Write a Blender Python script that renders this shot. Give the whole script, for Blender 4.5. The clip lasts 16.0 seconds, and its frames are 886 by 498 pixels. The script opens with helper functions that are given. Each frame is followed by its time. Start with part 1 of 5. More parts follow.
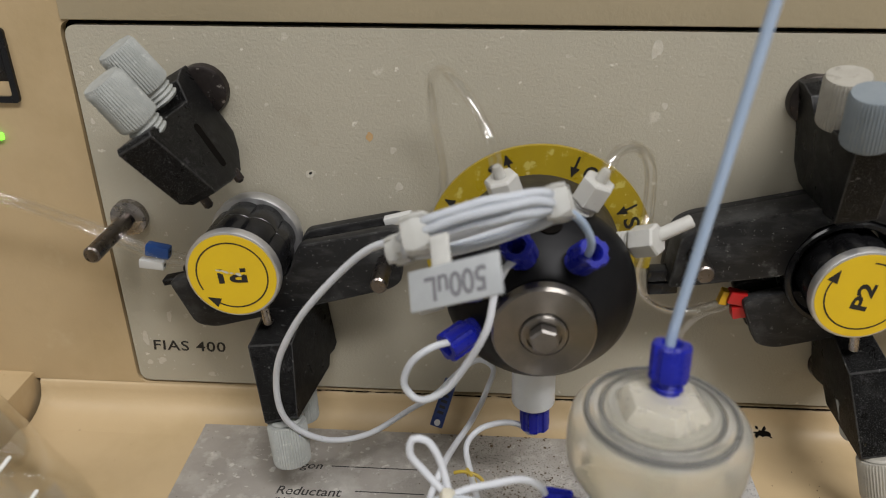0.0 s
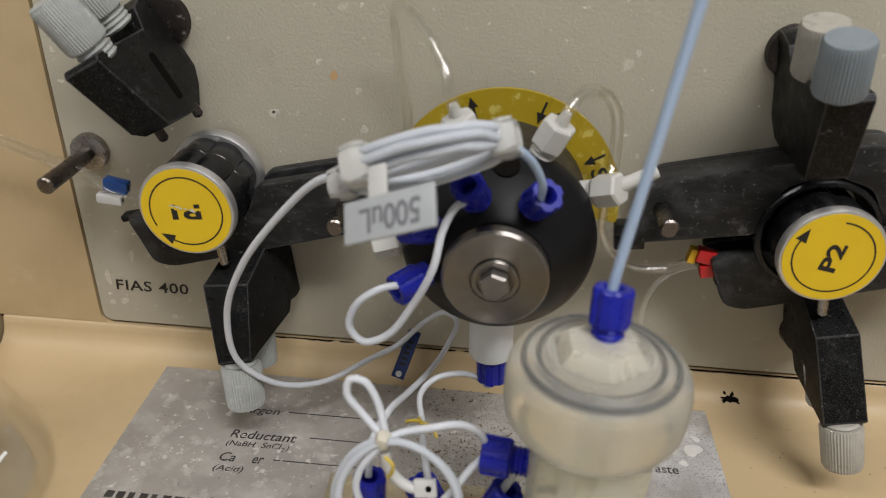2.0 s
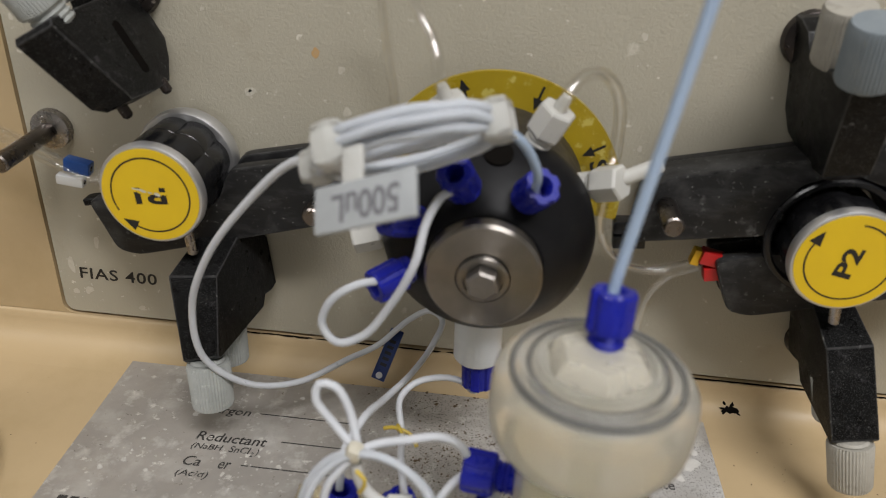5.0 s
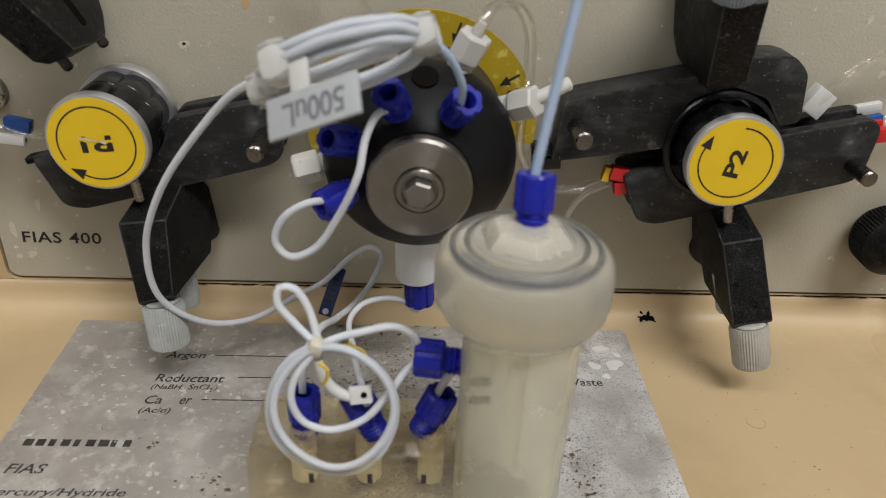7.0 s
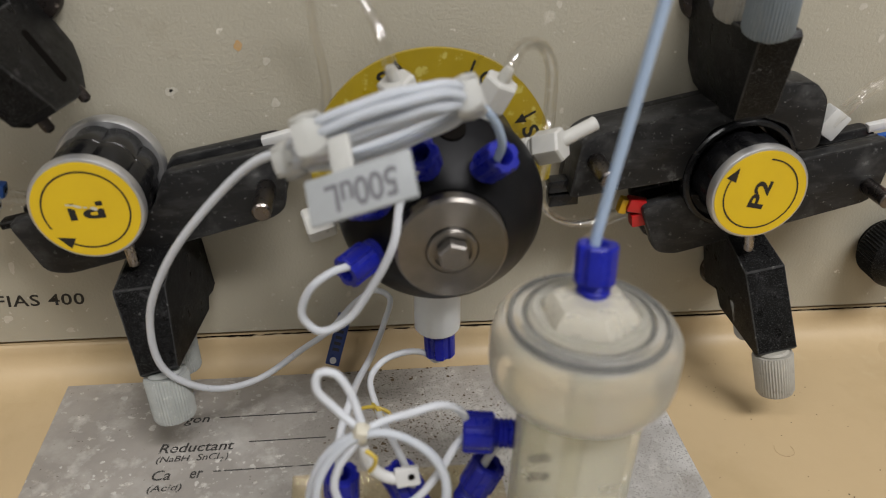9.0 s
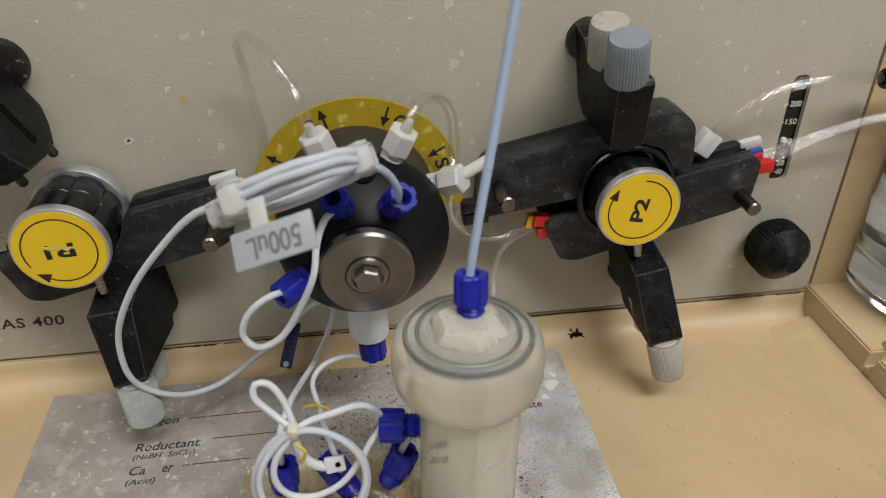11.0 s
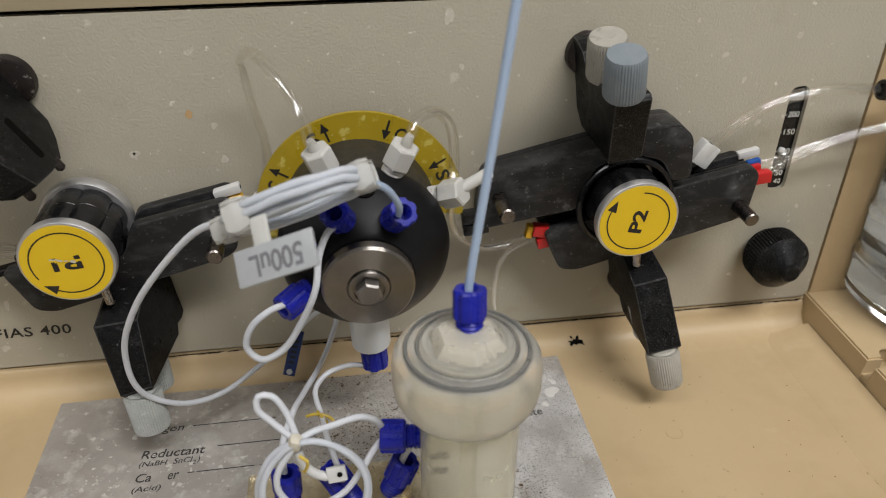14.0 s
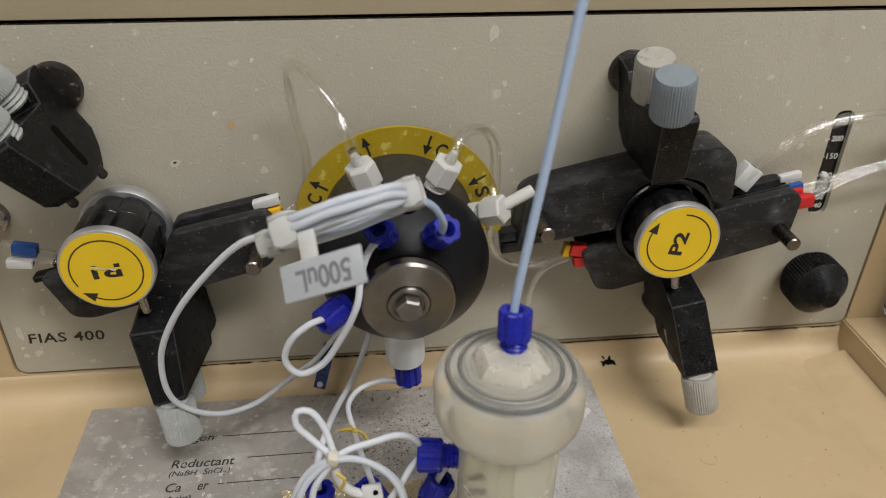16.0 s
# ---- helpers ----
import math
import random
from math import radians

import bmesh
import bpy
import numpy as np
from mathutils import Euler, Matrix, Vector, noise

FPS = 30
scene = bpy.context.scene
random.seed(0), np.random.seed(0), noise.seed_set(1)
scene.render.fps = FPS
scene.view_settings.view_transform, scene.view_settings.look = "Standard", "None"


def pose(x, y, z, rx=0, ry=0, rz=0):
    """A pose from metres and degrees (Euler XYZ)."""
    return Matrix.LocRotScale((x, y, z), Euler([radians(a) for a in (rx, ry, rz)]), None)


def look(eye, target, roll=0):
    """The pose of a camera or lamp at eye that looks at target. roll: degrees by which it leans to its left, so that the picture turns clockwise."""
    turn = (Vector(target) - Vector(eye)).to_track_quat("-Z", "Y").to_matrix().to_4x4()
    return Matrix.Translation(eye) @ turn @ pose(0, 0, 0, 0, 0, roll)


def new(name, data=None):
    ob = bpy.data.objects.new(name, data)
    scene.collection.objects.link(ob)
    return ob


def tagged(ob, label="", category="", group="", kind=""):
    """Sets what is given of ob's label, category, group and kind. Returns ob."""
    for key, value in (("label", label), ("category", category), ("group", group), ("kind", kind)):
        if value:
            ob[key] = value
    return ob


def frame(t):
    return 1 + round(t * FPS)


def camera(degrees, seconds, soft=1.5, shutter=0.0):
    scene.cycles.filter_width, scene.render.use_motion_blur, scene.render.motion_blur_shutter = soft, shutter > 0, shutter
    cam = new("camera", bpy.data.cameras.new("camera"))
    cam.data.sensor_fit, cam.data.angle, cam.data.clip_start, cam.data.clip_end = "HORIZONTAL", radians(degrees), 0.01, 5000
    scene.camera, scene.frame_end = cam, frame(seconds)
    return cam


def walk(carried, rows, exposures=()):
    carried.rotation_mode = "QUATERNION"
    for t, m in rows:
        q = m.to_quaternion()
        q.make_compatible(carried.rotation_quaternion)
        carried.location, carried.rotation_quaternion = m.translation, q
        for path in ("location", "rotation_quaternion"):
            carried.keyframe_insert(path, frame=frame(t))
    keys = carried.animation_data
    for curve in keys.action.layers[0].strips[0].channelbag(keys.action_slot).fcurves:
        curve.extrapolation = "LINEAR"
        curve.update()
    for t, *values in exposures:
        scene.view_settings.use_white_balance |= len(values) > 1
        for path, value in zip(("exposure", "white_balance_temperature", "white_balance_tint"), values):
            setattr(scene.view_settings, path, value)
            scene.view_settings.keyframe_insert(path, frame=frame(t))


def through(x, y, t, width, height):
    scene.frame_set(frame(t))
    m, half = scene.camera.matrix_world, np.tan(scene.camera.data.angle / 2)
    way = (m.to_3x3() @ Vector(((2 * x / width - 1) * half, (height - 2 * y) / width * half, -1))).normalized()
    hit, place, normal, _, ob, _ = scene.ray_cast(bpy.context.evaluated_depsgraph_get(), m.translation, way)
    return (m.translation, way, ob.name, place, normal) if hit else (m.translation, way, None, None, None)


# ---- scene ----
cam = camera(60.36, 16.0, soft=1.0)
cam.data.dof.use_dof, cam.data.dof.focus_distance, cam.data.dof.aperture_fstop = True, 0.25, 14.0
PATH = [
    (0, (0.12149, -0.22562, 0.18693), (0.10684, -0.00356, 0.07303), -0.08),
    (0.5, (0.12745, -0.22872, 0.18415), (0.10921, -0.00846, 0.06730), 0.08),
    (1, (0.13424, -0.22875, 0.18340), (0.11516, -0.00966, 0.06449), 0.38),
    (1.5, (0.13709, -0.22618, 0.18076), (0.11818, -0.00824, 0.05976), 0.79),
    (2, (0.13624, -0.22279, 0.17733), (0.11881, -0.00524, 0.05540), 1.80),
    (2.5, (0.14728, -0.22160, 0.16594), (0.13151, -0.00452, 0.04294), 2.87),
    (3, (0.14234, -0.21725, 0.16626), (0.12578, -0.00058, 0.04263), 3.44),
    (3.5, (0.13813, -0.21490, 0.16767), (0.12014, 0.00192, 0.04452), 3.67),
    (3.7, (0.13635, -0.21417, 0.16884), (0.11819, 0.00264, 0.04569), 3.75),
    (5.8, (0.13939, -0.20508, 0.16906), (0.13477, 0.01281, 0.04657), 2.82),
    (6, (0.14329, -0.20458, 0.16867), (0.14297, 0.01347, 0.04639), 2.60),
    (6.5, (0.14618, -0.21747, 0.17019), (0.15184, 0.00046, 0.04783), 2.49),
    (7, (0.13485, -0.23466, 0.16077), (0.14508, -0.01752, 0.03730), 2.66),
    (7.5, (0.11765, -0.22483, 0.16963), (0.13403, -0.00863, 0.04516), 2.72),
    (8, (0.10085, -0.21684, 0.17607), (0.12236, -0.00180, 0.05040), 2.41),
    (8.5, (0.10976, -0.21332, 0.17225), (0.13583, 0.00014, 0.04477), 2.28),
    (9, (0.11353, -0.21327, 0.17113), (0.14248, -0.00070, 0.04279), 2.07),
    (9.5, (0.11401, -0.21306, 0.17244), (0.14466, -0.00151, 0.04280), 1.80),
    (10, (0.11668, -0.22079, 0.18042), (0.14785, -0.01013, 0.04946), 1.30),
    (10.2, (0.12230, -0.22867, 0.18649), (0.15358, -0.01858, 0.05465), 1.04),
    (12.3, (0.13367, -0.24314, 0.20519), (0.16621, -0.03506, 0.07048), -0.07),
    (12.5, (0.13396, -0.24254, 0.20576), (0.16651, -0.03436, 0.07122), -0.08),
    (13, (0.13332, -0.24211, 0.20722), (0.16536, -0.03402, 0.07242), -0.19),
    (13.5, (0.13457, -0.24057, 0.20738), (0.16574, -0.03261, 0.07217), -0.18),
    (14, (0.13185, -0.24042, 0.20593), (0.16211, -0.03200, 0.07123), 0.03),
    (14.5, (0.12805, -0.24008, 0.20684), (0.15759, -0.03135, 0.07244), 0.45),
    (15, (0.12567, -0.23946, 0.20637), (0.15408, -0.02970, 0.07335), 0.77),
    (15.5, (0.12335, -0.23828, 0.20685), (0.15053, -0.02789, 0.07458), 0.89),
    (16, (0.12437, -0.23685, 0.20671), (0.15028, -0.02606, 0.07483), 0.88),
]
walk(cam, [(t, look(eye, target, roll)) for t, eye, target, roll in PATH])

# ---- light ----
world = bpy.data.worlds.new("world")
scene.world = world
world.use_nodes = True
world.node_tree.nodes["Background"].inputs[0].default_value = (0.9, 0.95, 1.0, 1)
world.node_tree.nodes["Background"].inputs[1].default_value = 0.02


def area_lamp(name, at, aim, size, power, colour):
    data = bpy.data.lights.new(name, "AREA")
    data.shape, data.size, data.size_y, data.energy, data.color = "RECTANGLE", size[0], size[1], power, colour
    ob = new(name, data)
    ob.matrix_world = look(at, aim)
    return ob


area_lamp("ceiling_lamp_light", (0.72, -0.95, 1.68), (0.72, -0.95, 0), (1.2, 0.3), 43.2, (1.0, 0.98, 0.985))
area_lamp("ceiling_lamp_light", (-0.9, -0.8, 1.68), (-0.9, -0.8, 0), (1.2, 0.3), 13.0, (1.0, 0.98, 0.985))

# ---- helpers of this scene: all lengths below are in millimetres ----
MM = 0.001
ORIGIN = {}
WORN_LIT_EDGES = {}


def thing(name, base, label="", category="", group="", kind=""):
    """An empty at the thing's base."""
    ob = new(name)
    ob.empty_display_size = 0.01
    ob.location = Vector(base) * MM
    ORIGIN[ob] = Vector(base)
    return tagged(ob, label, category, group, kind)


def finish(me, material, sharp=38):
    me.materials.append(material)
    if material.name in WORN_LIT_EDGES:
        me.materials.append(WORN_LIT_EDGES[material.name])
    me.polygons.foreach_set("use_smooth", [True] * len(me.polygons))
    me.set_sharp_from_angle(angle=radians(sharp))


def part(name, bm, material, parent=None, label="", sharp=38, base=None):
    """Link a bmesh, given in millimetres of the place, as one mesh under its parent."""
    o = ORIGIN[parent] if parent else Vector(base or (0, 0, 0))
    for v in bm.verts:
        v.co = (v.co - o) * MM
    bmesh.ops.recalc_face_normals(bm, faces=bm.faces)
    me = bpy.data.meshes.new(name)
    bm.to_mesh(me)
    bm.free()
    finish(me, material, sharp)
    ob = new(name, me)
    ORIGIN[ob] = o
    if parent:
        ob.parent = parent
    else:
        ob.location = o * MM
    return tagged(ob, label)


def frame_of(axis, hint=(0, 0, 1)):
    """A turn whose z is the axis."""
    z = Vector(axis).normalized()
    x = Vector(hint).cross(z)
    if x.length < 1e-4:
        x = Vector((1, 0, 0)).cross(z)
    if x.length < 1e-4:
        x = Vector((0, 1, 0)).cross(z)
    x.normalize()
    return Matrix((x, z.cross(x), z)).transposed()


def soften(bm, size, segments=2):
    edges = [e for e in bm.edges if len(e.link_faces) == 2 and e.calc_face_angle(0) > 0.6]
    if size > 0 and edges:
        bmesh.ops.bevel(bm, geom=edges, offset=size, segments=segments, profile=0.6, affect="EDGES", clamp_overlap=True, material=1)
    return bm


def box(centre, size, turn=None, bevel=0.4):
    bm = bmesh.new()
    bmesh.ops.create_cube(bm, size=1)
    for v in bm.verts:
        v.co = Vector((v.co.x * size[0], v.co.y * size[1], v.co.z * size[2]))
    soften(bm, bevel)
    for v in bm.verts:
        v.co = (turn @ v.co if turn else v.co) + Vector(centre)
    return bm


def prism(outline, y0, y1, bevel=0.5, place=None):
    """An outline in (x, z) pushed from y0 to y1; place turns (x, y, z) afterwards."""
    bm = bmesh.new()
    a = [bm.verts.new((x, y0, z)) for x, z in outline]
    b = [bm.verts.new((x, y1, z)) for x, z in outline]
    n = len(a)
    bm.faces.new(a)
    bm.faces.new(b[::-1])
    for i in range(n):
        bm.faces.new((a[i], b[i], b[(i + 1) % n], a[(i + 1) % n]))
    bmesh.ops.recalc_face_normals(bm, faces=bm.faces)
    soften(bm, bevel)
    if place:
        for v in bm.verts:
            v.co = place(v.co)
    return bm


def rounded(points, radius, steps=5):
    """A polygon with rounded corners."""
    out, n = [], len(points)
    for i in range(n):
        p, q, r = (Vector(points[j % n]) for j in (i - 1, i, i + 1))
        a, b = (p - q), (r - q)
        k = min(radius, a.length * 0.45, b.length * 0.45)
        s, e = q + a.normalized() * k, q + b.normalized() * k
        for j in range(steps + 1):
            t = j / steps
            out.append(tuple(s * (1 - t) ** 2 + q * 2 * t * (1 - t) + e * t * t))
    return out


def lathe(profile, at, axis=(0, -1, 0), seg=40, wave=None, hint=(0, 0, 1)):
    """A profile of (radius, height) turned round the axis; wave(angle, radius, height) may change the radius."""
    bm = bmesh.new()
    turn = frame_of(axis, hint)
    rings = []
    for r, h in profile:
        if r < 1e-6:
            rings.append([bm.verts.new(turn @ Vector((0, 0, h)) + Vector(at))])
            continue
        ring = []
        for i in range(seg):
            a = 2 * math.pi * i / seg
            rr = wave(i, r, h) if wave else r
            ring.append(bm.verts.new(turn @ Vector((rr * math.cos(a), rr * math.sin(a), h)) + Vector(at)))
        rings.append(ring)
    for p, q in zip(rings, rings[1:]):
        for i in range(seg):
            j = (i + 1) % seg
            if len(p) == 1 and len(q) > 1:
                bm.faces.new((p[0], q[i], q[j]))
            elif len(q) == 1 and len(p) > 1:
                bm.faces.new((p[i], p[j], q[0]))
            elif len(p) > 1:
                bm.faces.new((p[i], p[j], q[j], q[i]))
    return bm


def rod(a, b, r, seg=20, bevel=0.3, hole=0.0):
    a, b = Vector(a), Vector(b)
    h = (b - a).length
    if hole:
        prof = [(hole, h * 0.55), (hole, h), (r - bevel, h), (r, h - bevel), (r, bevel), (r - bevel, 0), (0, 0)]
        prof = [(0, h * 0.55)] + prof
    else:
        prof = [(0, 0), (r - bevel, 0), (r, bevel), (r, h - bevel), (r - bevel, h), (0, h)]
    return lathe(prof, a, b - a, seg)


def spline(points, step=1.2, closed=False):
    """Points along a smooth curve through the given ones."""
    pts = [Vector(p) for p in points]
    n, out = len(pts), []
    for i in range(n if closed else n - 1):
        if closed:
            p = [pts[(i + k) % n] for k in (-1, 0, 1, 2)]
        else:
            p = [pts[max(i - 1, 0)], pts[i], pts[i + 1], pts[min(i + 2, n - 1)]]
        d = [max((p[k + 1] - p[k]).length, 1e-3) ** 0.5 for k in range(3)]
        m1 = (p[1] - p[0]) / d[0] - (p[2] - p[0]) / (d[0] + d[1]) + (p[2] - p[1]) / d[1]
        m2 = (p[2] - p[1]) / d[1] - (p[3] - p[1]) / (d[1] + d[2]) + (p[3] - p[2]) / d[2]
        if not closed and i == 0:
            m1 = (p[2] - p[1]) / d[1]
        if not closed and i == n - 2:
            m2 = (p[2] - p[1]) / d[1]
        m1, m2 = m1 * d[1], m2 * d[1]
        k = max(2, int((p[2] - p[1]).length / step))
        for j in range(k):
            t = j / k
            out.append(p[1] * (2 * t**3 - 3 * t * t + 1) + m1 * (t**3 - 2 * t * t + t) + p[2] * (3 * t * t - 2 * t**3) + m2 * (t**3 - t * t))
    if not closed:
        out.append(pts[-1])
    return out


def tube(points, r, seg=12, closed=False, step=1.2, bore=0.0):
    """A round tube along a smooth curve; with a bore it is hollow."""
    path = spline(points, step, closed)
    bm = bmesh.new()
    n = len(path)
    side = None
    layers = [r, bore] if bore else [r]
    rings = {k: [] for k in range(len(layers))}
    for i, p in enumerate(path):
        d = (path[(i + 1) % n] - path[i - 1]) if closed else (path[min(i + 1, n - 1)] - path[max(i - 1, 0)])
        d.normalize()
        if side is None:
            side = d.orthogonal().normalized()
        side = (side - d * side.dot(d)).normalized()
        up = d.cross(side)
        for k, rr in enumerate(layers):
            rings[k].append([bm.verts.new(p + rr * (math.cos(2 * math.pi * j / seg) * side + math.sin(2 * math.pi * j / seg) * up)) for j in range(seg)])
    for k in rings:
        rs = rings[k]
        for a, b in zip(rs, rs[1:] + (rs[:1] if closed else [])):
            for j in range(seg):
                bm.faces.new((a[j], a[(j + 1) % seg], b[(j + 1) % seg], b[j]))
    if not closed:
        if bore:
            for e in (0, -1):
                for j in range(seg):
                    bm.faces.new((rings[0][e][j], rings[0][e][(j + 1) % seg], rings[1][e][(j + 1) % seg], rings[1][e][j]))
        else:
            bm.faces.new(rings[0][0])
            bm.faces.new(rings[0][-1][::-1])
    return bm


def letters(text, at, width, height, right, up, material, parent, name="lettering", label="", shear=0.0, gap=1.0, bold=0.0):
    """Letters of the built-in font, width by height, their left foot at a point, along right and up."""
    data = bpy.data.curves.new("letters", "FONT")
    data.body, data.size, data.shear, data.space_character, data.offset, data.resolution_u = text, 1.0, shear, gap, bold, 3
    tmp = bpy.data.objects.new("letters", data)
    scene.collection.objects.link(tmp)
    bpy.context.view_layer.update()
    me = bpy.data.meshes.new_from_object(tmp.evaluated_get(bpy.context.evaluated_depsgraph_get()))
    bpy.data.objects.remove(tmp)
    co = np.empty(len(me.vertices) * 3)
    me.vertices.foreach_get("co", co)
    co = co.reshape(-1, 3)
    lo, hi = co.min(0), co.max(0)
    right, up, at = Vector(right).normalized(), Vector(up).normalized(), Vector(at)
    o = ORIGIN[parent]
    for v in me.vertices:
        u, w = (v.co.x - lo[0]) / (hi[0] - lo[0]) * width, (v.co.y - lo[1]) / (hi[1] - lo[1]) * height
        v.co = (at + right * u + up * w - o) * MM
    me.materials.append(material)
    ob = new(name, me)
    ob.parent = parent
    ORIGIN[ob] = o
    return tagged(ob, label)


# ---- materials ----
def material(name, colour, second=None, scale=60.0, mix=0.5, rough=0.5, metal=0.0, bump=0.0, grain=900.0, spots=(), streak=None, transmission=0.0, ior=1.45, coat=0.0, alpha=1.0, sss=0.0, rough_vary=0.1, spec=0.5):
    """A principled surface with colour in two scales, spots of dirt and fine relief."""
    m = bpy.data.materials.new(name)
    m.use_nodes = True
    nt = m.node_tree
    n, links = nt.nodes, nt.links
    b = n["Principled BSDF"]
    b.inputs["Roughness"].default_value, b.inputs["Metallic"].default_value = rough, metal
    b.inputs["Transmission Weight"].default_value, b.inputs["IOR"].default_value = transmission, ior
    b.inputs["Coat Weight"].default_value, b.inputs["Alpha"].default_value = coat, alpha
    b.inputs["Specular IOR Level"].default_value = spec
    if sss:
        b.inputs["Subsurface Weight"].default_value = sss
        b.inputs["Subsurface Radius"].default_value = (0.004, 0.004, 0.004)
        b.inputs["Subsurface Scale"].default_value = 0.6
    where = n.new("ShaderNodeTexCoord").outputs["Object"]

    def noise_of(size, detail=6.0, stretch=None, rough_=0.6):
        t = n.new("ShaderNodeTexNoise")
        t.inputs["Scale"].default_value, t.inputs["Detail"].default_value, t.inputs["Roughness"].default_value = size, detail, rough_
        src = where
        if stretch:
            mp = n.new("ShaderNodeMapping")
            mp.inputs["Scale"].default_value = stretch
            links.new(where, mp.inputs["Vector"])
            src = mp.outputs["Vector"]
        links.new(src, t.inputs["Vector"])
        return t.outputs["Fac"]

    def ramp(src, lo, hi):
        r = n.new("ShaderNodeMapRange")
        r.inputs["From Min"].default_value, r.inputs["From Max"].default_value = lo, hi
        links.new(src, r.inputs["Value"])
        return r.outputs["Result"]

    def blend(fac, a, c, strength=1.0):
        x = n.new("ShaderNodeMix")
        x.data_type = "RGBA"
        if strength < 1:
            k = n.new("ShaderNodeMath")
            k.operation = "MULTIPLY"
            k.inputs[1].default_value = strength
            links.new(fac, k.inputs[0])
            fac = k.outputs[0]
        links.new(fac, x.inputs[0])
        for socket, v in ((x.inputs[6], a), (x.inputs[7], c)):
            if isinstance(v, tuple):
                socket.default_value = (*v, 1)
            else:
                links.new(v, socket)
        return x.outputs[2]

    out = colour
    if second:
        out = blend(ramp(noise_of(scale), 0.5 - mix / 2, 0.5 + mix / 2), colour, second)
    for c, size, lo, hi, strength in spots:
        out = blend(ramp(noise_of(size, 5.0), lo, hi), out, c, strength)
    if streak:
        c, stretch, lo, hi, strength = streak
        out = blend(ramp(noise_of(100.0, 5.0, stretch), lo, hi), out, c, strength)
    if isinstance(out, tuple):
        b.inputs["Base Color"].default_value = (*out, 1)
    else:
        links.new(out, b.inputs["Base Color"])
    if rough_vary:
        r = n.new("ShaderNodeMapRange")
        r.inputs["To Min"].default_value, r.inputs["To Max"].default_value = max(rough - rough_vary, 0.02), min(rough + rough_vary, 1)
        r.inputs["From Min"].default_value, r.inputs["From Max"].default_value = 0.3, 0.7
        links.new(noise_of(scale * 2.3), r.inputs["Value"])
        links.new(r.outputs["Result"], b.inputs["Roughness"])
    if bump:
        k = n.new("ShaderNodeBump")
        k.inputs["Strength"].default_value, k.inputs["Distance"].default_value = bump, 0.0004
        links.new(noise_of(grain, 3.0), k.inputs["Height"])
        links.new(k.outputs["Normal"], b.inputs["Normal"])
    return m


PANEL = material("panel_paint", (0.415, 0.385, 0.305), (0.365, 0.338, 0.265), 14, 0.5, 0.46, bump=0.50, grain=1000,
                 spots=[((0.58, 0.55, 0.46), 120, 0.66, 0.72, 0.6), ((0.66, 0.63, 0.54), 300, 0.655, 0.69, 0.75), ((0.29, 0.25, 0.17), 45, 0.62, 0.80, 0.5), ((0.24, 0.20, 0.13), 500, 0.74, 0.76, 0.6)])
HOUSING = material("housing_paint", (0.465, 0.353, 0.203), (0.415, 0.308, 0.172), 12, 0.5, 0.52, bump=0.15, grain=600,
                   spots=[((0.24, 0.16, 0.07), 380, 0.735, 0.76, 0.8), ((0.55, 0.45, 0.29), 40, 0.6, 0.75, 0.5), ((0.33, 0.245, 0.12), 22, 0.50, 0.72, 0.5)])
# Near-black: the shade of seams and holes put into colour, also black dirt.
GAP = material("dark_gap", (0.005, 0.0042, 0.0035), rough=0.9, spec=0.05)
BLACK = material("black_plastic", (0.0036, 0.0035, 0.0035), (0.006, 0.0058, 0.0058), 90, 0.5, 0.34, bump=0.22, grain=1500, spec=0.10,
                 spots=[((0.06, 0.06, 0.058), 140, 0.56, 0.78, 0.22), ((0.26, 0.26, 0.255), 420, 0.66, 0.72, 0.35), ((0.30, 0.30, 0.29), 3600, 0.56, 0.68, 0.24), ((0.15, 0.14, 0.15), 260, 0.62, 0.76, 0.3)],
                 streak=((0.22, 0.22, 0.215), (9.0, 9.0, 1.4), 0.70, 0.74, 0.35))
BLACK_SMOOTH = material("black_smooth", (0.005, 0.005, 0.0055), (0.009, 0.009, 0.010), 60, 0.5, 0.24, rough_vary=0.07, spec=0.4)
BLACK_MATTE = material("black_worn", (0.0095, 0.0095, 0.0097), (0.019, 0.0188, 0.019), 55, 0.5, 0.42, bump=0.12, spec=0.26,
                       streak=((0.085, 0.085, 0.085), (0.9, 0.9, 2.6), 0.50, 0.80, 0.45),
                       spots=[((0.13, 0.13, 0.127), 60, 0.53, 0.76, 0.5), ((0.24, 0.24, 0.235), 220, 0.62, 0.76, 0.42), ((0.34, 0.34, 0.33), 900, 0.655, 0.70, 0.5)])
# Grey for bevels: edge wear, with the edge highlights painted in too.
EDGE = material("worn_highlit_black_edge", (0.008, 0.008, 0.008), (0.045, 0.0445, 0.044), 260, 0.35, 0.45, rough_vary=0.1, spec=0.25, spots=[((0.26, 0.26, 0.25), 700, 0.62, 0.70, 0.5)])
WORN_LIT_EDGES["black_worn"] = WORN_LIT_EDGES["black_plastic"] = EDGE
STEEL = material("brushed_steel", (0.28, 0.26, 0.237), (0.225, 0.21, 0.19), 200, 0.5, 0.36, 1.0, rough_vary=0.06)
STEEL.node_tree.nodes["Principled BSDF"].inputs["Anisotropic"].default_value = 0.85
STEEL.node_tree.nodes["Principled BSDF"].inputs["Anisotropic Rotation"].default_value = 0.25
turned = STEEL.node_tree.nodes.new("ShaderNodeTangent")
turned.direction_type, turned.axis = "RADIAL", "Y"
STEEL.node_tree.links.new(turned.outputs[0], STEEL.node_tree.nodes["Principled BSDF"].inputs["Tangent"])
